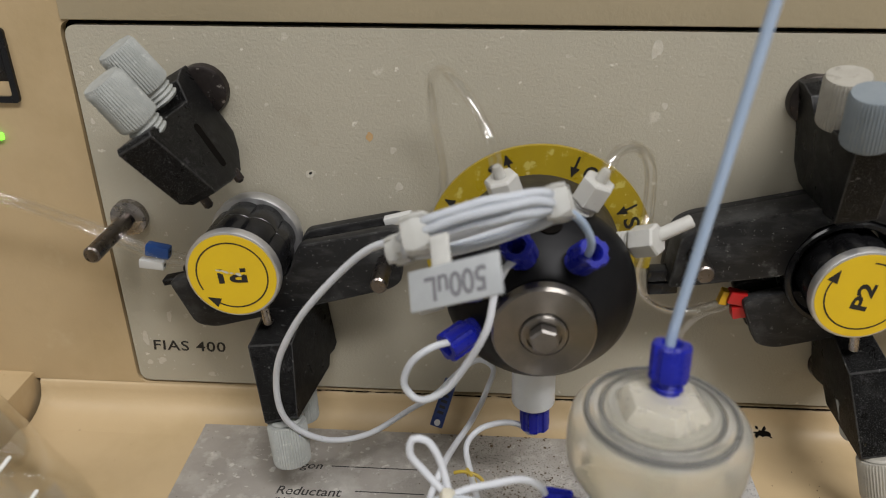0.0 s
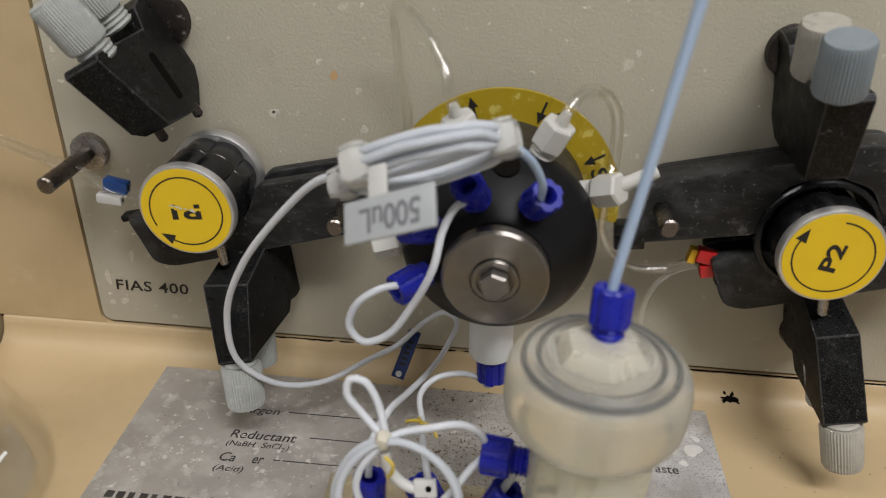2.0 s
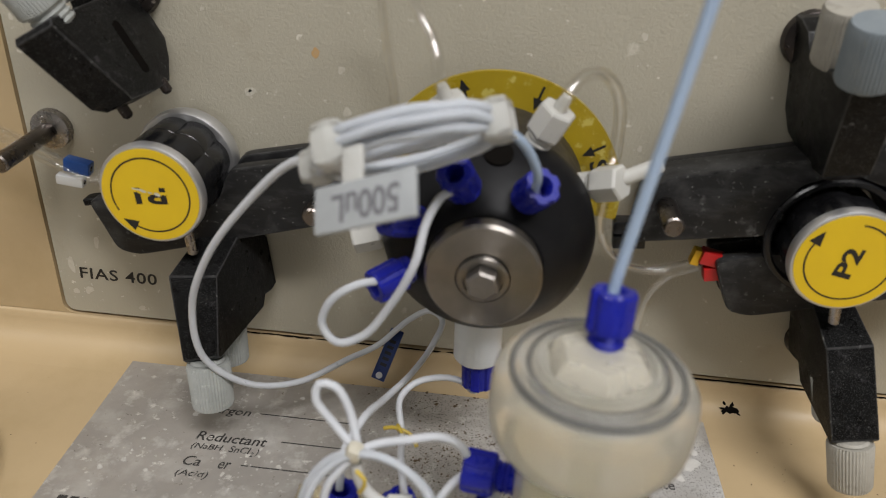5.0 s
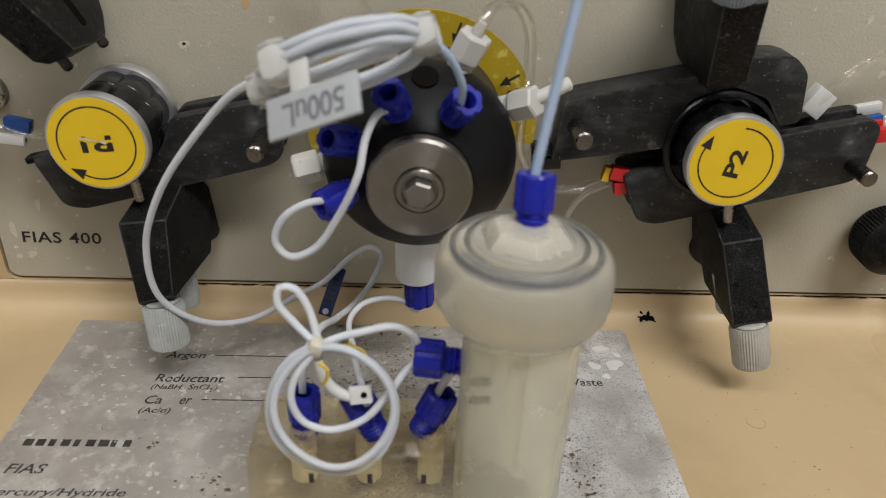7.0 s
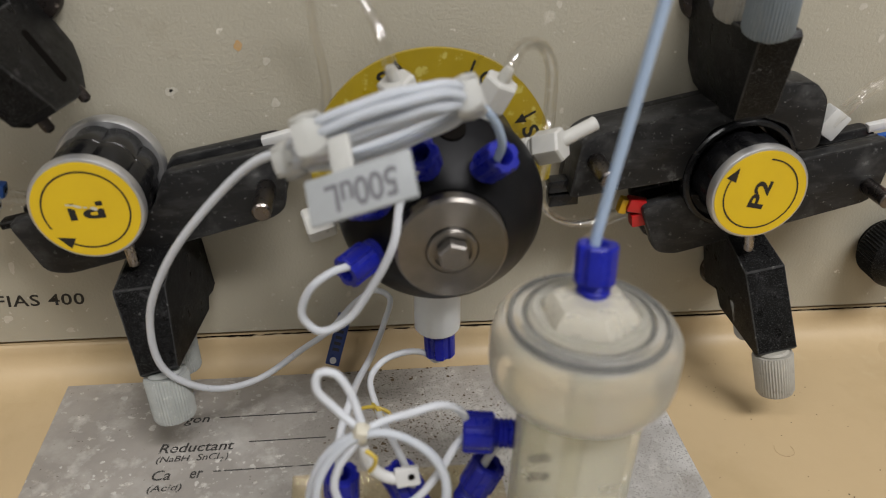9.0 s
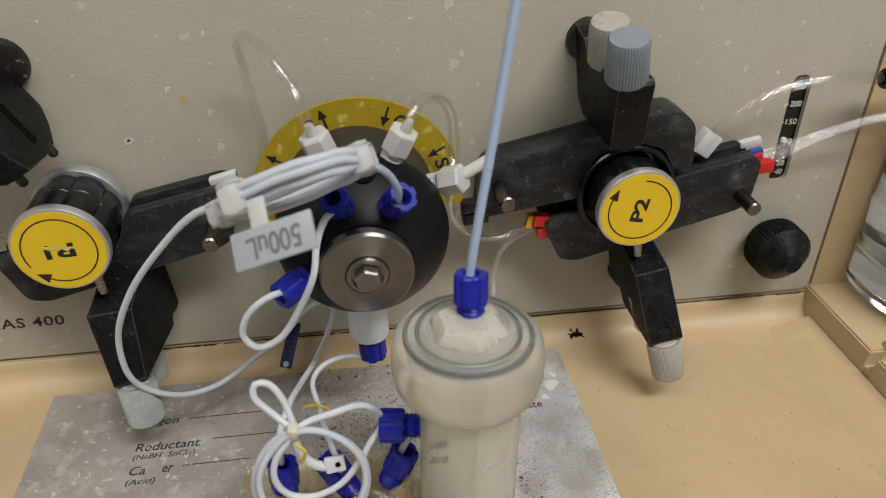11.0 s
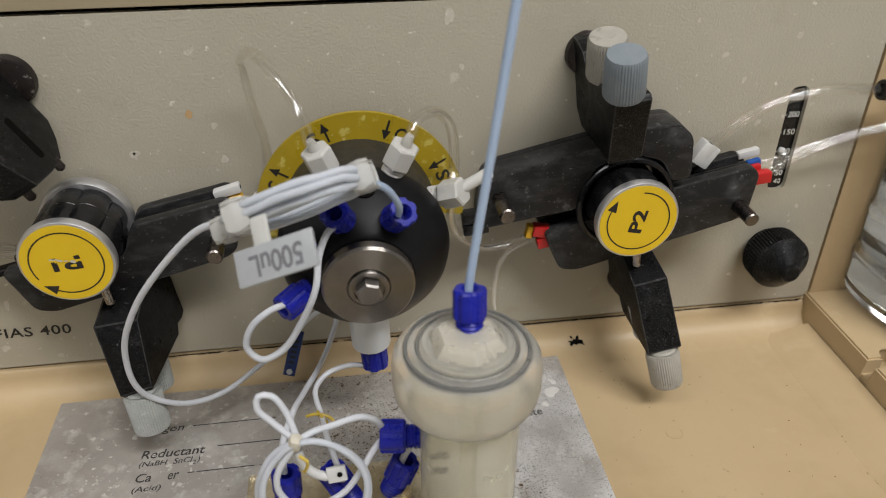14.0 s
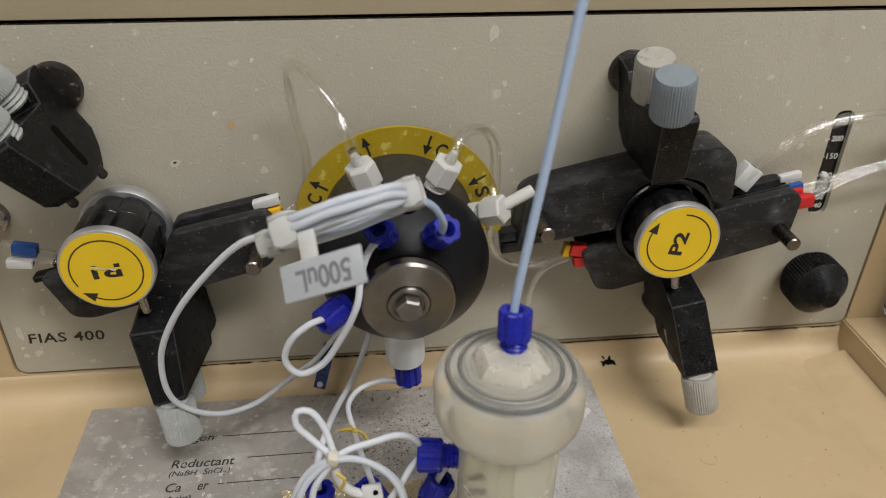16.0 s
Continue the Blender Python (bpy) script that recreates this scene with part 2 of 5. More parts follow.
BLACK_CONE = material("black_valve_plastic", (0.006, 0.006, 0.0065), (0.010, 0.010, 0.011), 70, 0.5, 0.38, rough_vary=0.06, spec=0.12, spots=[((0.1, 0.1, 0.1), 900, 0.70, 0.75, 0.3)])
FLANGE = material("dark_flange", (0.022, 0.018, 0.017), (0.06, 0.05, 0.046), 160, 0.5, 0.34, 0.7, spots=[((0.42, 0.38, 0.35), 300, 0.60, 0.66, 0.6)])
STEEL_DARK = material("dull_steel", (0.34, 0.32, 0.30), (0.24, 0.22, 0.21), 150, 0.5, 0.27, 1.0)
PEG_STEEL = material("browned_steel", (0.20, 0.18, 0.165), (0.12, 0.105, 0.095), 150, 0.5, 0.30, 1.0)
ALU = material("aluminium", (0.60, 0.60, 0.60), (0.5, 0.5, 0.5), 120, 0.5, 0.4, 0.85)
KNOB_GREY = material("grey_plastic", (0.27, 0.285, 0.27), (0.37, 0.38, 0.36), 180, 0.5, 0.6, bump=0.12, grain=1200, spots=[((0.6, 0.6, 0.58), 500, 0.60, 0.72, 0.5)])
KNOB_BEIGE = material("beige_grey_plastic", (0.29, 0.277, 0.238), (0.37, 0.352, 0.305), 180, 0.5, 0.6, bump=0.12, grain=1200, spots=[((0.16, 0.15, 0.125), 300, 0.58, 0.70, 0.5)])
KNOB_BLUE = material("blue_grey_plastic", (0.165, 0.195, 0.215), (0.21, 0.24, 0.26), 160, 0.5, 0.5, bump=0.08, grain=1200)
YELLOW = material("yellow_label", (0.66, 0.45, 0.012), (0.60, 0.40, 0.012), 80, 0.5, 0.35, rough_vary=0.08)
RING = material("yellow_ring", (0.34, 0.245, 0.011), (0.27, 0.19, 0.010), 60, 0.5, 0.35, spots=[((0.52, 0.45, 0.12), 150, 0.585, 0.63, 0.65), ((0.6, 0.5, 0.2), 330, 0.64, 0.68, 0.6), ((0.12, 0.09, 0.01), 90, 0.60, 0.75, 0.5)])
INK = material("black_ink", (0.012, 0.011, 0.010), rough=0.5, rough_vary=0)
WHITE_INK = material("white_ink", (0.75, 0.75, 0.72), rough=0.5, rough_vary=0)
BLUE = material("blue_plastic", (0.010, 0.016, 0.30), (0.008, 0.011, 0.20), 200, 0.5, 0.30, sss=0.03, rough_vary=0.06, spec=0.35)
NAVY = material("navy_plastic", (0.010, 0.024, 0.10), (0.014, 0.03, 0.12), 150, 0.5, 0.35)
RED = material("red_plastic", (0.48, 0.014, 0.014), (0.40, 0.012, 0.012), 150, 0.5, 0.35)
YELLOW_PLASTIC = material("yellow_plastic", (0.70, 0.40, 0.01), (0.64, 0.36, 0.01), 150, 0.5, 0.35)
WHITE_PLASTIC = material("white_plastic", (0.56, 0.56, 0.545), (0.49, 0.49, 0.47), 150, 0.5, 0.38, sss=0.15)
FITTING = material("translucent_nylon", (0.61, 0.605, 0.57), (0.54, 0.535, 0.50), 140, 0.5, 0.36, sss=0.5, transmission=0.2, ior=1.3)
PTFE = material("white_ptfe_tube", (0.63, 0.65, 0.68), (0.56, 0.58, 0.61), 90, 0.5, 0.36, sss=0.5, transmission=0.15, ior=1.2)
PTFE_COIL = material("translucent_ptfe", (0.66, 0.695, 0.745), (0.61, 0.645, 0.69), 90, 0.5, 0.42, sss=0.7, transmission=0.36, ior=1.18)
PTFE_BLUE = material("bluish_ptfe_tube", (0.36, 0.45, 0.58), (0.32, 0.41, 0.54), 60, 0.5, 0.36, sss=0.3)


def thin_clear(name, tint, gloss, edge, rough):
    """A thin clear wall: it lets light through and shines more towards its edges."""
    m = bpy.data.materials.new(name)
    m.use_nodes = True
    n, links = m.node_tree.nodes, m.node_tree.links
    n.remove(n["Principled BSDF"])
    through, shine, mix = n.new("ShaderNodeBsdfTransparent"), n.new("ShaderNodeBsdfGlossy"), n.new("ShaderNodeMixShader")
    through.inputs[0].default_value = (*tint, 1)
    shine.inputs["Color"].default_value, shine.inputs["Roughness"].default_value = (1, 1, 1, 1), rough
    weight, curve = n.new("ShaderNodeLayerWeight"), n.new("ShaderNodeMapRange")
    weight.inputs[0].default_value = 0.35
    curve.inputs["To Min"].default_value, curve.inputs["To Max"].default_value = gloss, edge
    links.new(weight.outputs["Facing"], curve.inputs["Value"])
    links.new(curve.outputs["Result"], mix.inputs[0])
    links.new(through.outputs[0], mix.inputs[1])
    links.new(shine.outputs[0], mix.inputs[2])
    links.new(mix.outputs[0], n["Material Output"].inputs["Surface"])
    return m


CLEAR = thin_clear("clear_tube", (0.990, 0.987, 0.978), 0.035, 0.34, 0.08)
GLASS = material("glass", (0.97, 0.98, 0.97), rough=0.02, transmission=1.0, ior=1.45, rough_vary=0)
WATER = material("water", (0.98, 0.99, 0.99), rough=0.0, transmission=1.0, ior=1.33, rough_vary=0)
FROST = material("frosted_plastic", (0.92, 0.905, 0.80), (0.885, 0.865, 0.75), 30, 0.5, 0.26, transmission=0.82, ior=1.09, rough_vary=0.02)
CAP = material("frosted_cap", (0.955, 0.95, 0.90), (0.93, 0.92, 0.86), 20, 0.5, 0.30, transmission=0.88, ior=1.18, rough_vary=0.03)
ACRYLIC = thin_clear("yellowed_acrylic", (0.985, 0.935, 0.80), 0.05, 0.36, 0.09)
PLATE = material("worn_aluminium_plate", (0.385, 0.36, 0.325), (0.265, 0.247, 0.222), 38, 0.5, 0.5, 0.25, bump=0.15, grain=700,
                 spots=[((0.54, 0.52, 0.48), 55, 0.50, 0.70, 0.6), ((0.62, 0.60, 0.555), 150, 0.55, 0.74, 0.65), ((0.70, 0.68, 0.62), 340, 0.62, 0.70, 0.6), ((0.10, 0.085, 0.06), 520, 0.67, 0.72, 0.7), ((0.17, 0.12, 0.06), 60, 0.70, 0.78, 0.7)])


def speckle(m, start, stop, scale, lo, hi, colour, strength):
    """Fine dark corrosion dots that thicken along x from start to stop (metres from the thing's base)."""
    nt = m.node_tree
    n, links = nt.nodes, nt.links
    b = n["Principled BSDF"]
    old = b.inputs["Base Color"].links[0].from_socket
    where = n.new("ShaderNodeTexCoord").outputs["Object"]
    axis = n.new("ShaderNodeSeparateXYZ")
    links.new(where, axis.inputs[0])
    dots, patch = n.new("ShaderNodeTexNoise"), n.new("ShaderNodeTexNoise")
    dots.inputs["Scale"].default_value, dots.inputs["Detail"].default_value = scale, 3.0
    patch.inputs["Scale"].default_value = 28.0
    for t in (dots, patch):
        links.new(where, t.inputs["Vector"])

    def ranged(src, a, c, d=0.0, e=1.0):
        r = n.new("ShaderNodeMapRange")
        for k, v in enumerate((a, c, d, e)):
            r.inputs[k + 1].default_value = v
        links.new(src, r.inputs[0])
        return r.outputs[0]

    def times(p, q):
        k = n.new("ShaderNodeMath")
        k.operation = "MULTIPLY"
        links.new(p, k.inputs[0])
        if isinstance(q, float):
            k.inputs[1].default_value = q
        else:
            links.new(q, k.inputs[1])
        return k.outputs[0]

    fac = times(times(ranged(dots.outputs["Fac"], lo, hi), ranged(axis.outputs["X"], start, stop)), ranged(patch.outputs["Fac"], 0.35, 0.6, 0.25, 1.0))
    mix = n.new("ShaderNodeMix")
    mix.data_type = "RGBA"
    links.new(times(fac, strength), mix.inputs[0])
    links.new(old, mix.inputs[6])
    mix.inputs[7].default_value = (*colour, 1)
    links.new(mix.outputs[2], b.inputs["Base Color"])


speckle(PLATE, 0.015, 0.055, 70.0, 0.25, 0.5, (0.64, 0.635, 0.62), 0.85)
speckle(PLATE, -0.03, 0.01, 1700.0, 0.55, 0.63, (0.07, 0.06, 0.045), 0.7)
speckle(PLATE, -0.02, 0.02, 420.0, 0.62, 0.68, (0.08, 0.065, 0.045), 0.35)
PLATE_CLEAN = material("pale_pool_residue", (0.62, 0.60, 0.56), (0.48, 0.465, 0.43), 170, 0.4, 0.5, bump=0.2, grain=800)
RUST = material("brown_crust", (0.055, 0.036, 0.02), (0.15, 0.105, 0.06), 700, 0.5, 0.9, bump=0.6, grain=900)
WALL_PAINT = material("room_paint", (0.62, 0.61, 0.58), (0.58, 0.57, 0.54), 2, 0.5, 0.7)
CEILING = material("ceiling_paint", (0.75, 0.75, 0.73), (0.70, 0.70, 0.68), 2, 0.5, 0.8)
BENCH = material("bench_top", (0.30, 0.30, 0.29), (0.25, 0.25, 0.24), 8, 0.5, 0.5)
LED = material("green_led", (0.1, 0.8, 0.05), rough=0.3, rough_vary=0)
LED.node_tree.nodes["Principled BSDF"].inputs["Emission Color"].default_value = (0.2, 1.0, 0.05, 1)
LED.node_tree.nodes["Principled BSDF"].inputs["Emission Strength"].default_value = 2.0

# ---- the room and bench ----
def slab(name, centre, size, mat_, label, category):
    ob = part(name, box(centre, size, bevel=0), mat_, base=centre)
    return tagged(ob, label, category, kind="structure")


slab("bench", (150, 100, -27), (2600, 1500, 30), BENCH, "grey laboratory bench top under the instrument", "bench")
slab("floor", (150, -700, -930), (5000, 5000, 20), BENCH, "grey laboratory floor far below the bench", "floor")
slab("ceiling", (150, -700, 1720), (5000, 5000, 20), CEILING, "white laboratory ceiling", "ceiling")
slab("wall_north", (150, 1000, 400), (5000, 40, 2700), WALL_PAINT, "pale painted laboratory wall behind the bench", "wall")
slab("wall_south", (150, -2800, 400), (5000, 40, 2700), WALL_PAINT, "pale painted laboratory wall", "wall")
slab("wall_east", (2400, -900, 400), (40, 3800, 2700), WALL_PAINT, "pale painted laboratory wall", "wall")
slab("wall_west", (-2100, -900, 400), (40, 3800, 2700), WALL_PAINT, "pale painted laboratory wall", "wall")


# ---- instrument housing with the opening for the front panel ----
X0, X1, Z0, Z1 = -7.4, 324.6, 12.4, 143.0


def ring_face(outer, inner, y0, y1):
    """A plate with a hole, both given in (x, z) with the same number of points."""
    bm = bmesh.new()
    rows = [[bm.verts.new((x, y, z)) for x, z in pts] for pts, y in ((outer, y1), (outer, y0), (inner, y0), (inner, y1))]
    n = len(outer)
    for a, b in ((0, 1), (1, 2), (2, 3), (3, 0)):
        for i in range(n):
            j = (i + 1) % n
            bm.faces.new((rows[a][i], rows[a][j], rows[b][j], rows[b][i]))
    return bm


def corners(x0, x1, z0, z1, r):
    return rounded([(x0, z0), (x1, z0), (x1, z1), (x0, z1)], r, 8)


housing = thing("instrument_housing", (150, 0, 0), "beige painted metal instrument housing with grime along its seams", "housing", kind="structure")
part("front_frame", ring_face(corners(-150, 343, 11.2, 205, 2), corners(X0 - 1.1, X1 + 1.1, 11.25, Z1 + 1.5, 4.6), -0.2, 3), HOUSING, housing)
# Thin strip added over the housing's top, greyer and darker than HOUSING.
TOP_TONE = material("top_strip_tone", (0.385, 0.325, 0.215), (0.345, 0.288, 0.185), 16, 0.5, 0.5, bump=0.2, grain=700)
part("top_strip", box(((X0 + 343) / 2, -0.55, (Z1 + 1.7 + 205) / 2), (343 - X0, 0.6, 205 - Z1 - 1.7), bevel=0.25), TOP_TONE, housing, "thin greyish beige strip along the housing's top")
# Dark sheet behind the open gap; its colour paints the gap's shade.
part("panel_seam", box((160, 4, 78), (345, 1.6, 140), bevel=0), GAP, housing, "near-black sheet that shades the dirty seam round the panel")
part("case", box((96.5, 160, 96), (491, 308, 216), bevel=3), HOUSING, housing)
# cove from the panel's foot down to the tray
prof = [(2.8, 11.0), (-0.2, 11.0), (-1.0, 10.2), (-1.5, 8.0), (-2.6, 5.0), (-4.8, 2.6), (-8.0, 1.0), (-12.0, 0.25), (-16.0, 0.0), (-16.0, -4.0), (2.8, -4.0)]


def along_x(profile, x0, x1):
    bm = bmesh.new()
    a = [bm.verts.new((x0, y, z)) for y, z in profile]
    b = [bm.verts.new((x1, y, z)) for y, z in profile]
    for i in range(len(a)):
        j = (i + 1) % len(a)
        bm.faces.new((a[i], a[j], b[j], b[i]))
    bm.faces.new(a)
    bm.faces.new(b[::-1])
    return bm


tray = thing("drip_tray", (150, -80, -4), "beige painted drip tray, stained and scattered with dark specks", "tray", kind="structure")
part("back_cove", along_x(prof, -47, 323.4), HOUSING, tray, sharp=60)
part("tray_floor", box((137, -108, -2), (374, 184.5, 4), bevel=0), HOUSING, tray)
part("tray_front", box((137, -204, 2), (374, 8, 14), bevel=1), HOUSING, tray)


bm = bmesh.new()
rows = [[bm.verts.new((x, y, z)) for x, z in ((303.0, -0.5), (303.0, 0.03), (322.6, 4.6), (322.6, -0.5))] for y in (-9.0, -200.0)]
for i in range(4):
    bm.faces.new((rows[0][i], rows[0][(i + 1) % 4], rows[1][(i + 1) % 4], rows[1][i]))
for r in rows:
    bm.faces.new(r)
part("side_slope", bm, HOUSING, tray, sharp=2)


def rim_outline():
    """The rim of the tray's end, seen from above, with its keyhole notch."""
    pts = [(324.2, 2.8), (324.2, -44.0), (330.6, -44.0)]
    pts += [(334.0 + 4.4 * math.cos(a), -42.6 + 4.4 * math.sin(a)) for a in np.linspace(3.3, -1.9, 14)]
    pts += [(331.2, -48.6), (324.2, -48.6), (324.2, -200), (470, -200), (470, 2.8)]
    return pts


bm = bmesh.new()
low = [bm.verts.new((x - (2.2 if x < 325 else 0), y, -4)) for x, y in rim_outline()]
top = [bm.verts.new((x, y, 14)) for x, y in rim_outline()]
for i in range(len(low)):
    j = (i + 1) % len(low)
    bm.faces.new((low[i], low[j], top[j], top[i]))
bm.faces.new(top)
bm.faces.new(low[::-1])
bmesh.ops.bevel(bm, geom=[e for e in bm.edges if e.verts[0].co.z > 13 and e.verts[1].co.z > 13], offset=0.7, segments=2, affect="EDGES")
part("tray_rim", bm, HOUSING, tray, "raised tray rim with a keyhole notch")
part("notch_floor", box((332, -43.5, 1.5), (16.4, 13, 11), bevel=0.3), HOUSING, tray)
part("tray_rim", box((-98, -98, 5), (98, 206, 18), bevel=1.2), HOUSING, tray)

# power switch and lamp at the housing's edge
switch = thing("power_switch", (-34, -1, 119), "black rocker switch in a black recess of the housing", "switch")
part("switch_frame", ring_face(corners(-46, -26, 119, 142, 1.5), corners(-44, -28, 121, 140, 1.2), -1.4, 0.4), BLACK_SMOOTH, switch)
part("rocker", box((-36, 0.4, 130.5), (15.6, 2.4, 18.6), Euler((radians(7), 0, 0)).to_matrix(), 0.6), BLACK_SMOOTH, switch)
part("switch_recess", box((-36, 1.9, 130.5), (17.6, 0.6, 20.6), bevel=0), BLACK_SMOOTH, switch)
led = thing("indicator_lamp", (-36, -1, 107.5), "small green glowing indicator lamp", "indicator")
part("lens", box((-38.0, -0.6, 107.7), (6, 1.6, 2.4), bevel=0.5), LED, led)

# ---- front panel ----
panel = thing("front_panel", (158, 0, 12), "grey-beige textured metal front panel with chips and drips", "panel", kind="structure")


def panel_with_slot():
    """The panel's sheet, with the slot of the flow scale cut through."""
    slot = rounded([(293.2, 66.0), (300.6, 66.0), (300.6, 108.0), (293.2, 108.0)], 3.7, 6)
    outer = rounded([(280.0, 50.0), (315.0, 50.0), (315.0, 125.0), (280.0, 125.0)], 0.01, 6)
    bm = ring_face(outer, slot, 0.0, 2.4)
    return bm


def sheet(x0, x1, z0, z1, which=(), r=4.0):
    pts = []
    for k, (x, z) in enumerate([(x0, z0), (x1, z0), (x1, z1), (x0, z1)]):
        if k in which:
            sx, sz = (1 if x == x0 else -1), (1 if z == z0 else -1)
            a = [(x + sx * r * (1 - math.sin(t)), z + sz * r * (1 - math.cos(t))) for t in np.linspace(0, math.pi / 2, 8)]
            pts += a if k in (1, 3) else a[::-1]
        else:
            pts.append((x, z))
    return pts


def flat(bm, pts, y):
    bm.faces.new([bm.verts.new((x, y, z)) for x, z in pts])


bm = panel_with_slot()
for pts in (sheet(X0, 280, Z0, Z1, (0, 3)), sheet(280, 315, Z0, 50), sheet(280, 315, 125, Z1), sheet(315, X1, Z0, Z1, (1, 2))):
    flat(bm, pts, 0.0)
bmesh.ops.remove_doubles(bm, verts=bm.verts, dist=0.001)
part("sheet", bm, PANEL, panel, sharp=20)
part("panel_edge", ring_face(corners(X0, X1, Z0, Z1, 4.0), corners(X0 + 0.3, X1 - 0.3, Z0 + 0.3, Z1 - 0.3, 3.8), 0.02, 2.6), PANEL, panel)
letters("FIAS 400", (0, -0.12, 26.2), 27.0, 4.4, (1, 0, 0), (0, 0, 1), INK, panel, "lettering", "black printed lettering", 0.06, 1.08, 0.014)
# flow scale behind the slot
scale_strip = thing("flow_scale", (297, 2, 66), "black flow tube scale with white numbers in a slot", "gauge")
part("strip", box((297, 2.3, 87), (9.5, 0.8, 46), bevel=0), BLACK_SMOOTH, scale_strip)
for value, z in (("250", 103.0), ("200", 96.4), ("150", 89.4), ("100", 81.5), ("50", 72.4), ("40", 68.8)):
    letters(value, (295.6 + (0.8 if len(value) < 3 else 0), 1.7, z - 1.0), 1.45 * len(value), 2.2, (1, 0, 0), (0, 0, 1), WHITE_INK, scale_strip, "number")
    part("tick", box((294.2, 1.7, z), (1.3, 0.1, 0.35), bevel=0), WHITE_INK, scale_strip)

part("float", lathe([(0, -1.5), (1.06, -1.06), (1.5, 0), (1.06, 1.06), (0, 1.5)], (296.0, 0.9, 82.2), (0, 0, 1), 20), WHITE_PLASTIC, scale_strip, "small white float")

# ---- instruction plate ----
plate = thing("instruction_plate", (116, -70, 0), "worn grey aluminium instruction plate with stains and black print", "plate")
part("plate_sheet", prism([(19.2, -10.2), (212.6, -10.2), (212.6, -150), (19.2, -150)], 0.1, 1.0, 0.15, lambda c: Vector((c.x, c.z, c.y))), PLATE, plate)


PRINT = material("worn_print", (0.018, 0.017, 0.016), (0.05, 0.047, 0.043), 300, 0.5, 0.55, rough_vary=0, spots=[((0.36, 0.34, 0.31), 420, 0.60, 0.66, 0.75)])


def print_line(text, x, y, w, h, shear=0.18):
    letters(text, (x, y, 1.06), w, h, (1, 0, 0), (0, 1, 0), PRINT, plate, "lettering", "", shear, 1.0, 0.012)


def rule(x0, x1, y, t=0.35):
    part("rule", box(((x0 + x1) / 2, y, 1.05), (x1 - x0, t, 0.1), bevel=0), PRINT, plate)


print_line("Argon", 54.0, -32.0, 13.0, 4.4)
rule(70, 100, -29.2)
print_line("Reductant", 54.0, -43.2, 21.8, 3.8)
print_line("(NaBH", 54.0, -47.4, 9.5, 3.0)
print_line("SnCl", 65.5, -46.8, 6.5, 2.6)
print_line("2", 72.2, -47.7, 1.0, 1.8)
print_line(")", 73.6, -47.4, 0.9, 3.0)
rule(80, 103, -40.4)
print_line("Ca", 54.0, -53.6, 5.2, 3.8)
print_line("er", 64.6, -53.6, 3.6, 2.8)
print_line("(Acid)", 53.6, -58.4, 9.4, 3.2)
rule(71, 100, -51.4)
for k, w in enumerate((2.6, 2.4, 1.8, 2.4, 1.6, 2.4, 2.8, 1.4, 2.0)):
    rule(25.8 + 3.5 * k, 25.8 + 3.5 * k + w, -70.6, 2.6)
print_line("FIAS", 25.4, -82.4, 10.8, 3.6)
print_line("Mercury/Hydride", 22.5, -91.0, 38.0, 3.6)
print_line("Waste", 186.0, -41.9, 12.4, 3.6, 0.0)


# ---- pumps ----
def at_panel(u, v, origin, udir):
    """A place in the panel's plane: u along udir, v to its right, from the origin."""
    ux, uz = udir
    return Vector((origin[0] + u * ux + v * uz, 0, origin[1] + u * uz - v * ux))


def knurl(i, r, h):
    return r * (1.0 if i % 2 else 0.945)


